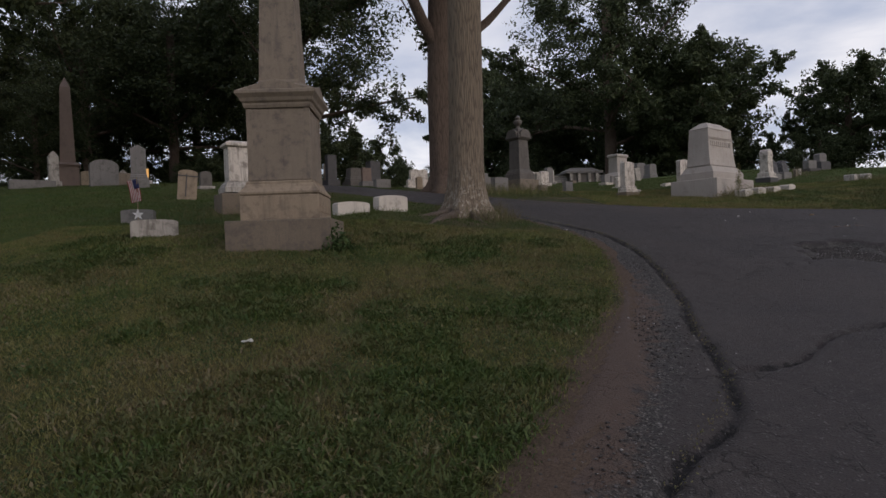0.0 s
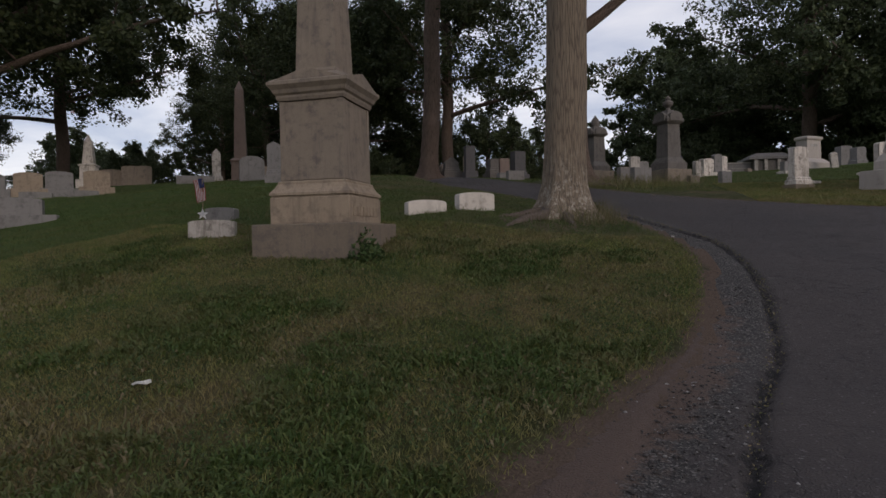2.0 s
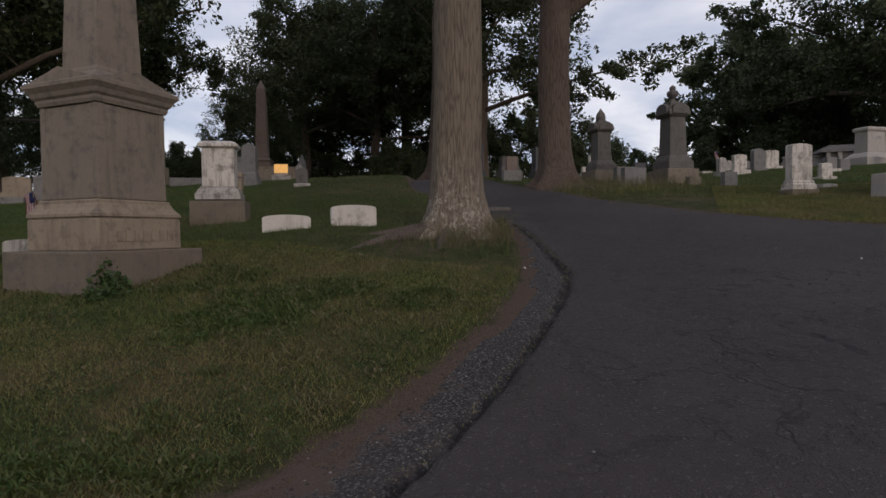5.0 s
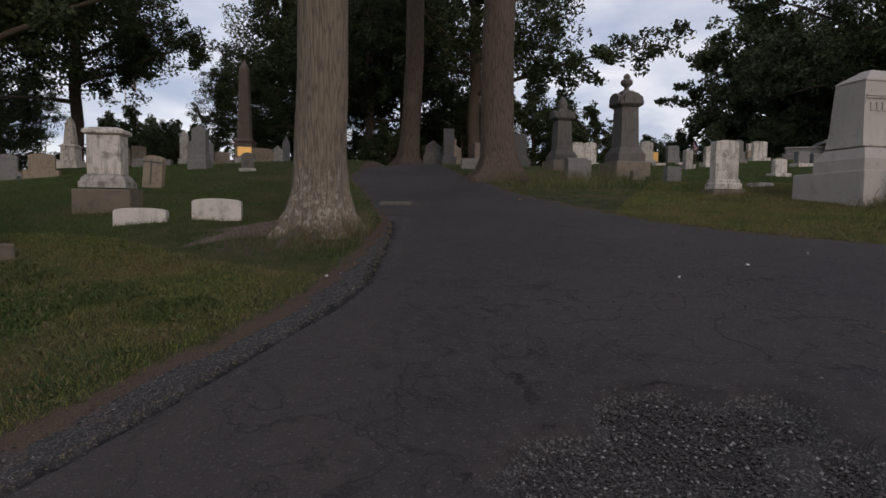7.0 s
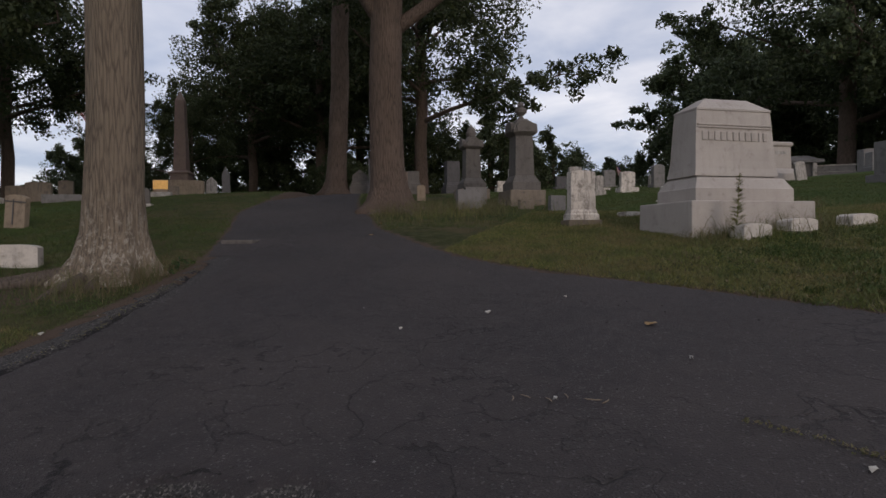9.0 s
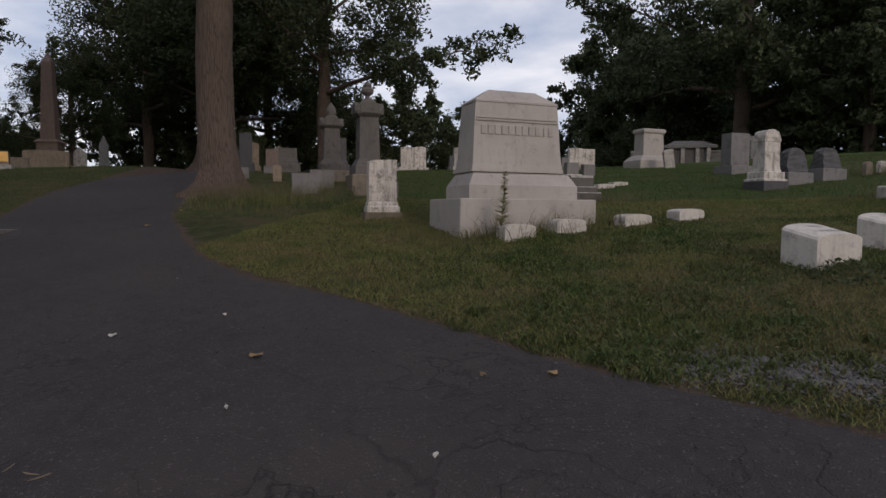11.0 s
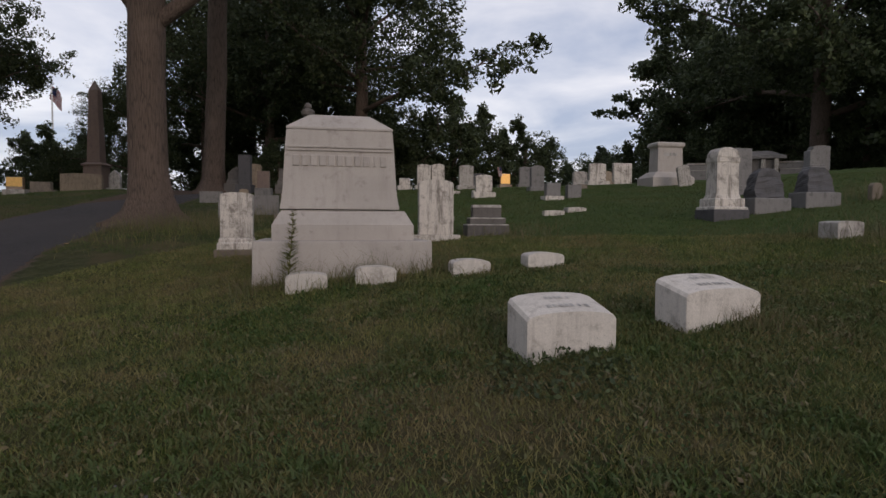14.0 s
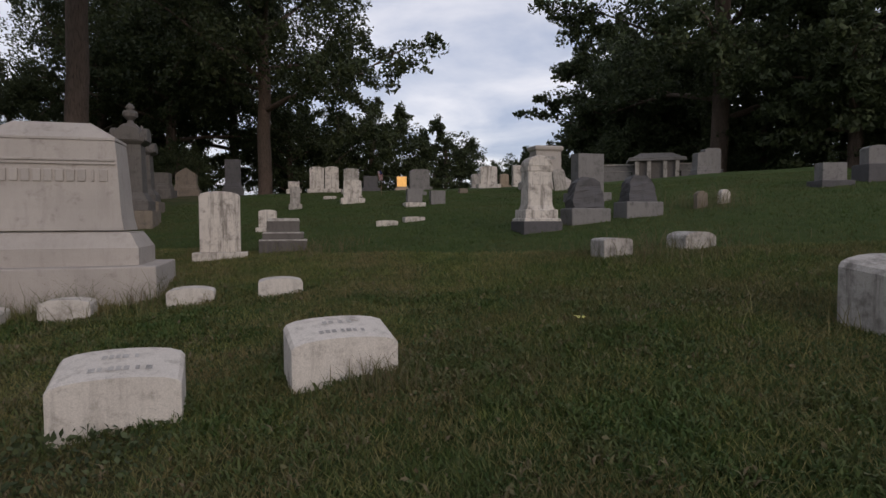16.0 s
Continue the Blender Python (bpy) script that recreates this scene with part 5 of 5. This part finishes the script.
# ---- grass ----
def blades(name, label, n, region, height, width, mat, seed, lean=0.5, keep=None):
    """Single blades of grass as narrow triangles, rooted on the lawn."""
    rng = np.random.default_rng(seed)
    x, y = region(rng, n)
    ok = ~on_road(x, y)
    if keep is not None:
        ok &= keep(x, y, rng)
    x, y = x[ok], y[ok]
    z = lawn_z(x, y)
    n = len(x)
    a = rng.uniform(0, 2 * np.pi, n)
    hgt = height * rng.uniform(0.5, 1.3, n)
    w = width * rng.uniform(0.7, 1.3, n)
    la, lm = rng.uniform(0, 2 * np.pi, n), lean * rng.uniform(0.1, 1.0, n) * hgt
    root = np.stack([x, y, z - 0.01], 1)
    side = np.stack([np.cos(a), np.sin(a), 0 * a], 1) * w[:, None] / 2
    tip = root + np.stack([np.cos(la) * lm, np.sin(la) * lm, hgt + 0.01], 1)
    v = np.stack([root - side, root + side, tip], 1).reshape(-1, 3)
    me = mesh_from(name, v, np.arange(3 * n).reshape(n, 3), [mat])
    tagged(new(name, me), label, "grass", kind="stuff")


def strip(x0, x1, y0, y1):
    return lambda rng, n: (rng.uniform(x0, x1, n), rng.uniform(y0, y1, n))


def patchy(scale, cut, seed):
    def f(x, y, rng):
        v = 0.5 + 0.5 * (np.sin(x * scale + seed) * np.sin(y * scale * 0.9 + 1.7 * seed) + 0.6 * np.sin(x * scale * 2.3 + y * scale * 1.9 + seed))
        return rng.uniform(0, 1, len(x)) < np.clip(v - cut + 0.5, 0.12, 1)
    return f


def off_bare(x, y, rng):
    d = near_line(x, y, LEFT_EDGE, 0.8)
    return rng.uniform(0, 1, len(x)) < np.clip((d - 0.02) / (0.10 + 0.20 * np.clip((7.0 - y) / 2.5, 0, 1)), 0.03, 1)


def off_gravel(x, y, rng):
    """Thin growth where gravel has spread from the lane's shoulder."""
    q = np.hypot((x - 10.6) / 1.5, (y - 11.25) / 0.45)
    return rng.uniform(0, 1, len(x)) < np.clip((q - 0.25) / 0.55, 0.15, 1)


blades("lawn_grass", "short mown grass, green with dry patches", 280000, strip(-6, 2.4, 1.5, 9.5), 0.034, 0.008, M_BLADE, 3, 1.8, off_bare)
blades("lawn_grass", "short mown grass, green with dry patches", 90000, strip(-9, 2.2, 7, 16), 0.036, 0.011, M_LUSH, 4, 1.7)
blades("lawn_grass", "short green grass away from the lane", 120000, strip(12.5, 20, 12.5, 19), 0.045, 0.010, M_LUSH, 8, 1.8)
blades("lawn_grass", "short mown grass, green with dry patches", 340000, strip(4, 17.5, 10, 19), 0.043, 0.010, M_BLADE, 5, 1.8, off_gravel)
blades("lawn_grass", "short mown grass, green with dry patches", 150000, strip(0, 22, 16, 32), 0.045, 0.014, M_LUSH, 6, 1.7)
blades("lawn_grass", "short mown grass, green with dry patches", 70000, strip(-16, -1, 9, 26), 0.045, 0.015, M_LUSH, 7, 1.7)


# ---- plants, roots, stones and litter ----
def weeds(name, label, x, y, n, spread, height, mat, seed, width=0.0065, lean=1.3):
    """A tuft of long blades round a place."""
    rng = np.random.default_rng(seed)
    px, py = x + rng.normal(0, spread, n), y + rng.normal(0, spread, n)
    ok = ~on_road(px, py); px, py = px[ok], py[ok]; n = len(px)
    z = lawn_z(px, py)
    h = height * rng.uniform(0.45, 1.2, n)
    a, la = rng.uniform(0, 2 * np.pi, n), rng.uniform(0, 2 * np.pi, n)
    side = np.stack([np.cos(a), np.sin(a), 0 * a], 1) * width / 2
    root = np.stack([px, py, z - 0.02], 1)
    m = lean * h * rng.uniform(0.1, 1, n)
    out = np.stack([np.cos(la), np.sin(la), 0 * la], 1)
    mid = root + out * (m * 0.3)[:, None] + np.array([0, 0, 1.0]) * (h * 0.6)[:, None]
    tip = root + out * m[:, None] + np.array([0, 0, 1.0]) * h[:, None]
    v = np.stack([root - side, root + side, mid + side * 0.7, mid - side * 0.7, tip], 1).reshape(-1, 3)
    i = np.arange(n)[:, None] * 5
    f = np.vstack([i + np.array([[0, 1, 2]]), i + np.array([[0, 2, 3]]), i + np.array([[3, 2, 4]])])
    tagged(new(name, mesh_from(name, v, f, [mat])), label, "grass", kind="stuff")


def leafy(name, label, x, y, r, h, n, size, mat, seed):
    """Low broad-leaved plants close to the ground."""
    rng = np.random.default_rng(seed)
    a, q = rng.uniform(0, 2 * np.pi, n), r * np.sqrt(rng.uniform(0, 1, n))
    px, py = x + q * np.cos(a), y + q * np.sin(a)
    ok = ~on_road(px, py); px, py = px[ok], py[ok]
    c = np.stack([px, py, lawn_z(px, py) + 0.02 + h * rng.uniform(0, 1, len(px)) ** 1.3 * np.clip(1.2 - q[ok] / r, 0.2, 1)], 1)
    v, f = leaf_mesh(rng, c, size)
    tagged(new(name, mesh_from(name, v, f, [mat])), label, "plants", kind="stuff")


def drift(label, n, x0, x1, y0, y1, size, mat, seed, scale=1.4, cut=0.12):
    """Clover and small broad leaves that come and go across the lawn."""
    rng = np.random.default_rng(seed)
    px, py = rng.uniform(x0, x1, n), rng.uniform(y0, y1, n)
    v = rough_noise(px, py, scale, seed) + 0.5 * rough_noise(px, py, scale * 3.1, seed + 3.0)
    ok = (~on_road(px, py)) & (v + rng.normal(0, 0.26, n) > cut) & off_bare(px, py, rng) & off_gravel(px, py, rng)
    px, py = px[ok], py[ok]
    c = np.stack([px, py, lawn_z(px, py) + rng.uniform(0.010, 0.042, len(px))], 1)
    tagged(new("clover", mesh_from("clover", *leaf_mesh(rng, c, size), [mat])), label, "clover", kind="stuff")


drift("dark green clover spreading through the mown lawn", 110000, -5.5, 2.2, 1.8, 7.5, 0.018, M_CLOVER, 11, 1.4, 0.10)
drift("dark green clover spreading through the mown lawn", 90000, 7.5, 16.5, 10.8, 17, 0.021, M_CLOVER, 12)
drift("dry dead leaves and clippings in the lawn", 9000, -5.5, 2.2, 1.8, 9, 0.030, M_STRAW, 13, 0.9, 0.0)
drift("dry dead leaves and clippings in the lawn", 9000, 6, 16.5, 10.8, 18, 0.034, M_STRAW, 14, 0.9, 0.0)
def tufts(label, count, x0, x1, y0, y1, per, height, mat, seed, cut=0.05):
    """Clumps of coarser grass and plantain that stand a little above the mown lawn."""
    rng = np.random.default_rng(seed)
    cx, cy = rng.uniform(x0, x1, count * 3), rng.uniform(y0, y1, count * 3)
    keep = (rough_noise(cx, cy, 0.9, seed + 0.5) + 0.6 * rough_noise(cx, cy, 2.6, seed + 2.5) > cut) & ~on_road(cx, cy) & (near_line(cx, cy, LEFT_EDGE, 0.6) > 0.18)
    cx, cy = cx[keep][:count], cy[keep][:count]
    n = len(cx) * per
    r = np.repeat(rng.uniform(0.02, 0.07, len(cx)), per)
    px, py = np.repeat(cx, per) + rng.normal(size=n) * r, np.repeat(cy, per) + rng.normal(size=n) * r
    h = height * rng.uniform(0.4, 1.25, n)
    a, la = rng.uniform(0, 2 * np.pi, n), rng.uniform(0, 2 * np.pi, n)
    base = np.stack([px, py, lawn_z(px, py) - 0.01], 1)
    side = np.stack([np.cos(a), np.sin(a), 0 * a], 1) * (0.0045 * rng.uniform(0.7, 1.5, n))[:, None]
    out = np.stack([np.cos(la), np.sin(la), 0 * la], 1) * (h * rng.uniform(0.3, 1.5, n))[:, None]
    up = np.array([0, 0, 1.0])
    mid = base + out * 0.45 + up * (h * 0.75)[:, None]
    v = np.stack([base - side, base + side, mid + side, mid - side, base + out + up * (h * 0.85)[:, None]], 1).reshape(-1, 3)
    i = np.arange(n)[:, None] * 5
    f = np.vstack([i + np.array([[0, 1, 2]]), i + np.array([[0, 2, 3]]), i + np.array([[3, 2, 4]])])
    tagged(new("grass_tufts", mesh_from("grass_tufts", v, f, [mat])), label, "grass", kind="stuff")


tufts("coarse dark green tufts in the mown lawn", 2600, -5, 2.2, 1.8, 8.5, 26, 0.062, M_LUSH, 21, 0.0)
tufts("dry yellowed tufts in the mown lawn", 700, -5, 2.2, 1.8, 9.5, 20, 0.055, M_STRAW, 22, 0.05)
tufts("coarse dark green tufts in the mown lawn", 2600, 8, 17, 10.9, 17, 24, 0.062, M_LUSH, 23, 0.0)
tufts("dry yellowed tufts in the mown lawn", 500, 7, 15, 10.9, 17, 20, 0.06, M_STRAW, 24, 0.1)
leafy("ivy_clump", "dark leafy plants round a marker's foot", 11.25, 13.60, 0.50, 0.09, 520, 0.045, M_LEAF2, 201)
leafy("bush", "small leafy bush at the foot of the obelisk base", -1.32, 7.40, 0.20, 0.34, 420, 0.06, M_CLOVER, 202)
leafy("bush", "leafy weeds beside the tree roots", 1.1, 11.9, 0.35, 0.16, 260, 0.05, M_CLOVER, 203)
# long and dry grass where the mower does not reach
for k, (x, y, n, s, h, m) in enumerate(((0.9, 10.75, 500, 0.32, 0.28, M_STRAW), (0.4, 10.35, 400, 0.35, 0.10, M_LUSH), (1.15, 11.3, 300, 0.22, 0.32, M_STRAW), (-0.7, 10.75, 500, 0.45, 0.10, M_LUSH), (-1.3, 10.0, 500, 0.45, 0.10, M_LUSH),
                                        (1.1, 18.3, 500, 0.5, 0.35, M_STRAW), (1.9, 18.6, 700, 0.7, 0.35, M_STRAW), (0.0, 18.0, 400, 0.5, 0.25, M_BLADE), (2.8, 19.4, 600, 0.8, 0.35, M_STRAW), (2.5, 17.9, 700, 0.8, 0.25, M_BLADE),
                                        (8.0, 15.3, 350, 0.30, 0.22, M_BLADE), (8.6, 15.8, 350, 0.3, 0.22, M_BLADE), (7.4, 14.9, 250, 0.2, 0.2, M_STRAW), (11.3, 13.8, 600, 0.42, 0.13, M_LUSH), (12.2, 14.7, 600, 0.4, 0.13, M_LUSH), (12.45, 14.75, 160, 0.12, 0.2, M_STRAW),
                                        (13.8, 18.8, 600, 0.5, 0.25, M_STRAW), (9.0, 19.1, 300, 0.4, 0.25, M_STRAW), (14.6, 23.4, 300, 0.4, 0.4, M_STRAW), (-2.4, 7.25, 300, 0.5, 0.12, M_BLADE), (-1.3, 7.8, 300, 0.4, 0.16, M_STRAW),
                                        (8.35, 15.62, 160, 0.22, 0.36, M_STRAW), (7.75, 15.2, 120, 0.2, 0.34, M_STRAW), (9.0, 16.2, 120, 0.2, 0.34, M_STRAW), (9.4, 16.3, 250, 0.25, 0.15, M_BLADE), (5.7, 16.2, 300, 0.4, 0.18, M_BLADE), (-3.8, 11.0, 400, 0.5, 0.2, M_STRAW), (15.4, 16.2, 400, 0.35, 0.22, M_BLADE), (13.0, 13.6, 600, 0.7, 0.08, M_BLADE), (14.2, 14.0, 700, 0.8, 0.08, M_BLADE))):
    weeds("long_grass", "tuft of long unmown grass", x, y, n, s, h, m, 300 + k)


def tall_weed(x, y, h):
    ob = thing("tall_weed", x, y, 0, "single tall green weed with narrow leaves", "weed")
    rng = np.random.default_rng(5)
    path = limb_path(rng, (0, 0, -0.05), (0.1, 0.05, 1), h, 0.3, 0.12, 10)
    me = mesh_from("stem", *tube(path, np.linspace(0.008, 0.003, 10), 6), [M_BLADE]); s = new("stem", me); s.parent = ob
    n = 240
    k = rng.uniform(0.15, 1, n)
    p = np.stack([np.interp(k, np.linspace(0, 1, 10), path[:, i]) for i in range(3)], 1)
    a = rng.uniform(0, 2 * np.pi, n); ln = 0.15 * (1.15 - k)[:, None] + 0.03
    d = np.stack([np.cos(a), np.sin(a), 0.35 + 0 * a], 1); w = np.stack([-np.sin(a), np.cos(a), 0 * a], 1) * 0.011
    v = np.stack([p, p + d * ln * 0.5 + w, p + d * ln, p + d * ln * 0.5 - w], 1).reshape(-1, 3)
    f = new("foliage", mesh_from("foliage", v, np.arange(4 * n).reshape(n, 4), [M_BLADE])); f.parent = ob


tall_weed(7.78, 15.02, 0.95)
ob = thing("paving_slab", 0.30, 13.90, 20, "pale worn concrete slab let into the edge of the lane", "slab")
bm = mk(); block(bm, 0.54, 0.50, -0.05, 0.028, bev=0.012); part("slab", bm, M_SOOT, ob)



def root(x, y, dx, dy, ln, r, seed):
    rng = np.random.default_rng(seed)
    p = np.array([x, y], float); d = np.array([dx, dy], float); d /= np.hypot(*d)
    path = []
    for k in range(12):
        path.append((p[0], p[1], float(lawn_z(*p)) + r * (0.62 - 1.1 * (k / 11) ** 1.5)))
        d += rng.normal(0, 0.13, 2); d /= np.hypot(*d); p = p + d * ln / 11
    o = new("tree_root", mesh_from("tree_root", *tube(path, r * np.linspace(1.2, 0.35, 12), 9, 0.12, seed), [M_ROOT]))
    tagged(o, "weathered surface root running out from a trunk", "root", "surface roots")


for k, (ox, oy, dx, dy, ln, r) in enumerate(((-0.20, -0.35, 0.0, -1.0, 1.5, 0.105), (-0.32, -0.2, -0.3, -1.0, 1.1, 0.09), (0.05, -0.42, 0.25, -1, 0.8, 0.08), (0.25, -0.3, 0.5, -1, 0.5, 0.08))):
    root(0.55 + ox, 11.32 + oy, dx, dy, ln, r, 40 + k)
for k, (dx, dy, ln, r) in enumerate(((1, -0.9, 1.3, 0.08), (0.2, -1, 1.0, 0.08), (1, 0.1, 1.1, 0.07))):
    root(0.35 + 0.38 * dx, 18.95 + 0.38 * dy, dx, dy, ln, r, 50 + k)


def gravel(name, label, pts, size, seed, mat, lift=0.0):
    """Broken stones, each a squashed lump."""
    rng = np.random.default_rng(seed)
    base = np.array([(0, 0, 1), (1, 0, 0), (0, 1, 0), (-1, 0, 0), (0, -1, 0), (0, 0, -1)], float)
    tri = np.array([(0, 1, 2), (0, 2, 3), (0, 3, 4), (0, 4, 1), (5, 2, 1), (5, 3, 2), (5, 4, 3), (5, 1, 4)])
    x, y = pts; n = len(x)
    s = size * rng.uniform(0.35, 1.35, n) ** 1.4
    v = base[None] * rng.uniform(0.6, 1.2, (n, 6, 1)) * s[:, None, None] * np.array([1, 1, 0.6])
    a = rng.uniform(0, 6.28, n); ca, sa = np.cos(a), np.sin(a)
    v = np.stack([v[..., 0] * ca[:, None] - v[..., 1] * sa[:, None], v[..., 0] * sa[:, None] + v[..., 1] * ca[:, None], v[..., 2]], -1)
    v += np.stack([x, y, np.where(on_road(x, y), hill(x, y), lawn_z(x, y)) + lift], 1)[:, None, :]
    f = (np.arange(n)[:, None, None] * 6 + tri[None]).reshape(-1, 3)
    tagged(new(name, mesh_from(name, v.reshape(-1, 3), f, [mat])), label, "gravel", kind="stuff")


grng = np.random.default_rng(77)
a, q = grng.uniform(0, 6.28, 8000), np.sqrt(grng.uniform(0, 1, 8000)) * 0.95
gravel("gravel", "loose grey gravel in the pothole", (5.35 + 0.85 * q * np.cos(a), 7.55 + 0.72 * q * np.sin(a)), 0.0095, 1, M_POT, -0.074)
t_ = grng.uniform(-0.15, 1.15, 5000)
gx_ = 9.90 + 1.32 * t_ + grng.normal(0, 0.10, 5000)
gy_ = 11.35 + -0.21 * t_ + grng.normal(0, 0.17, 5000)
gravel("gravel", "loose grey gravel between asphalt and grass", (gx_, gy_), 0.014, 2, M_CHIPS, 0.004)
k_ = grng.integers(0, len(LEFT_EDGE), 26000)
sel = LEFT_EDGE[k_]; off_ = grng.normal(0.10, 0.30, 26000)
ok_ = (sel[:, 1] > 1.5) & (sel[:, 1] < 12) & (grng.uniform(0, 1, 26000) < np.clip((8.5 - sel[:, 1]) / 3, 0.18, 1))
off_ = off_ + 0.22 * np.clip((8 - sel[:, 1]) / 3, 0, 1)
gravel("gravel", "grit and small stones along the crumbling edge", (sel[ok_, 0] + off_[ok_], sel[ok_, 1] + grng.normal(0, 0.08, ok_.sum())), 0.010, 3, M_POT, -0.006)
rx_, ry_ = grng.uniform(1.5, 11, 900), grng.uniform(2, 14, 900)
in_ = on_road(rx_, ry_)
gravel("gravel", "scattered stone chips on the asphalt", (rx_[in_], ry_[in_]), 0.009, 4, M_POT, 0.010)


def leaf_litter(x, y, s, mat, label, seed):
    rng = np.random.default_rng(seed)
    bm = mk()
    n = 9
    ring = [bm.verts.new((s * (1 + 0.25 * math.sin(2.5 * i)) * math.cos(2 * math.pi * i / n), 0.55 * s * math.sin(2 * math.pi * i / n), 0.012 + 0.012 * math.sin(1.9 * i))) for i in range(n)]
    bm.faces.new(ring)
    bmesh.ops.solidify(bm, geom=bm.faces[:], thickness=0.002)
    ob = thing("fallen_leaf", x, y, rng.uniform(0, 360), label, "leaf", "fallen leaves")
    ob.location.z += 0.012
    part("blade", bm, mat, ob)


for k, (x, y, s) in enumerate(((5.65, 10.99, 0.035), (6.2, 11.6, 0.02), (2.04, 9.45, 0.028), (5.1, 10.4, 0.018), (7.3, 10.2, 0.02), (6.6, 9.4, 0.018), (8.0, 9.0, 0.02), (8.6, 10.0, 0.018))):
    leaf_litter(x, y, s, M_PALE, "pale curled leaf lying on the asphalt", 400 + k)
for k, (x, y, s) in enumerate(((-1.55, 4.35, 0.07), (7.0, 10.9, 0.05), (9.0, 11.0, 0.04), (8.6, 10.9, 0.03), (2.2, 14.9, 0.05), (1.6, 16.3, 0.05))):
    leaf_litter(x, y, s, M_PALE if k == 0 else M_ROT, "dry fallen leaf on the ground", 430 + k)
leaf_litter(13.38, 16.17, 0.05, plain("yellow_leaf", (0.55, 0.52, 0.16), 0.7), "bright yellow leaf lying in the grass", 450)


def crack_growth(label, points, n, spread, seed):
    """Dry moss and grit lying along a crack in the asphalt."""
    rng = np.random.default_rng(seed)
    line = spline(points, 0.05)
    k = rng.integers(0, len(line), n)
    x, y = line[k, 0] + rng.normal(0, spread, n), line[k, 1] + rng.normal(0, spread, n)
    c = np.stack([x, y, hill(x, y) + 0.016 + rng.uniform(0, 0.014, n)], 1)
    tagged(new("moss", mesh_from("moss", *leaf_mesh(rng, c, 0.015), [M_STRAW])), label, "moss", kind="stuff")


crack_growth("dry brown moss along a crack in the lane", ((7.56, 9.36), (7.86, 9.25), (8.13, 9.07)), 260, 0.014, 61)
crack_growth("withered grass along the crumbling fissure", [tuple(p) for p in FISSURE[::40]], 900, 0.03, 62)
for k in range(6):
    rng = np.random.default_rng(500 + k)
    x, y, a = 6.62 + rng.uniform(-0.26, 0.26), 9.42 + rng.uniform(-0.06, 0.06), rng.uniform(0, 3.1)
    path = [(x + q * math.cos(a + 3 * q), y + q * math.sin(a + 3 * q), float(hill(x, y)) + 0.017) for q in np.linspace(-0.05, 0.05, 7)]
    tagged(new("twig", mesh_from("twig", *tube(path, [0.001, 0.003, 0.004, 0.004, 0.003, 0.003, 0.001], 6), [M_STICK])), "short brown twig lying on the asphalt", "twig", "twigs on the lane")
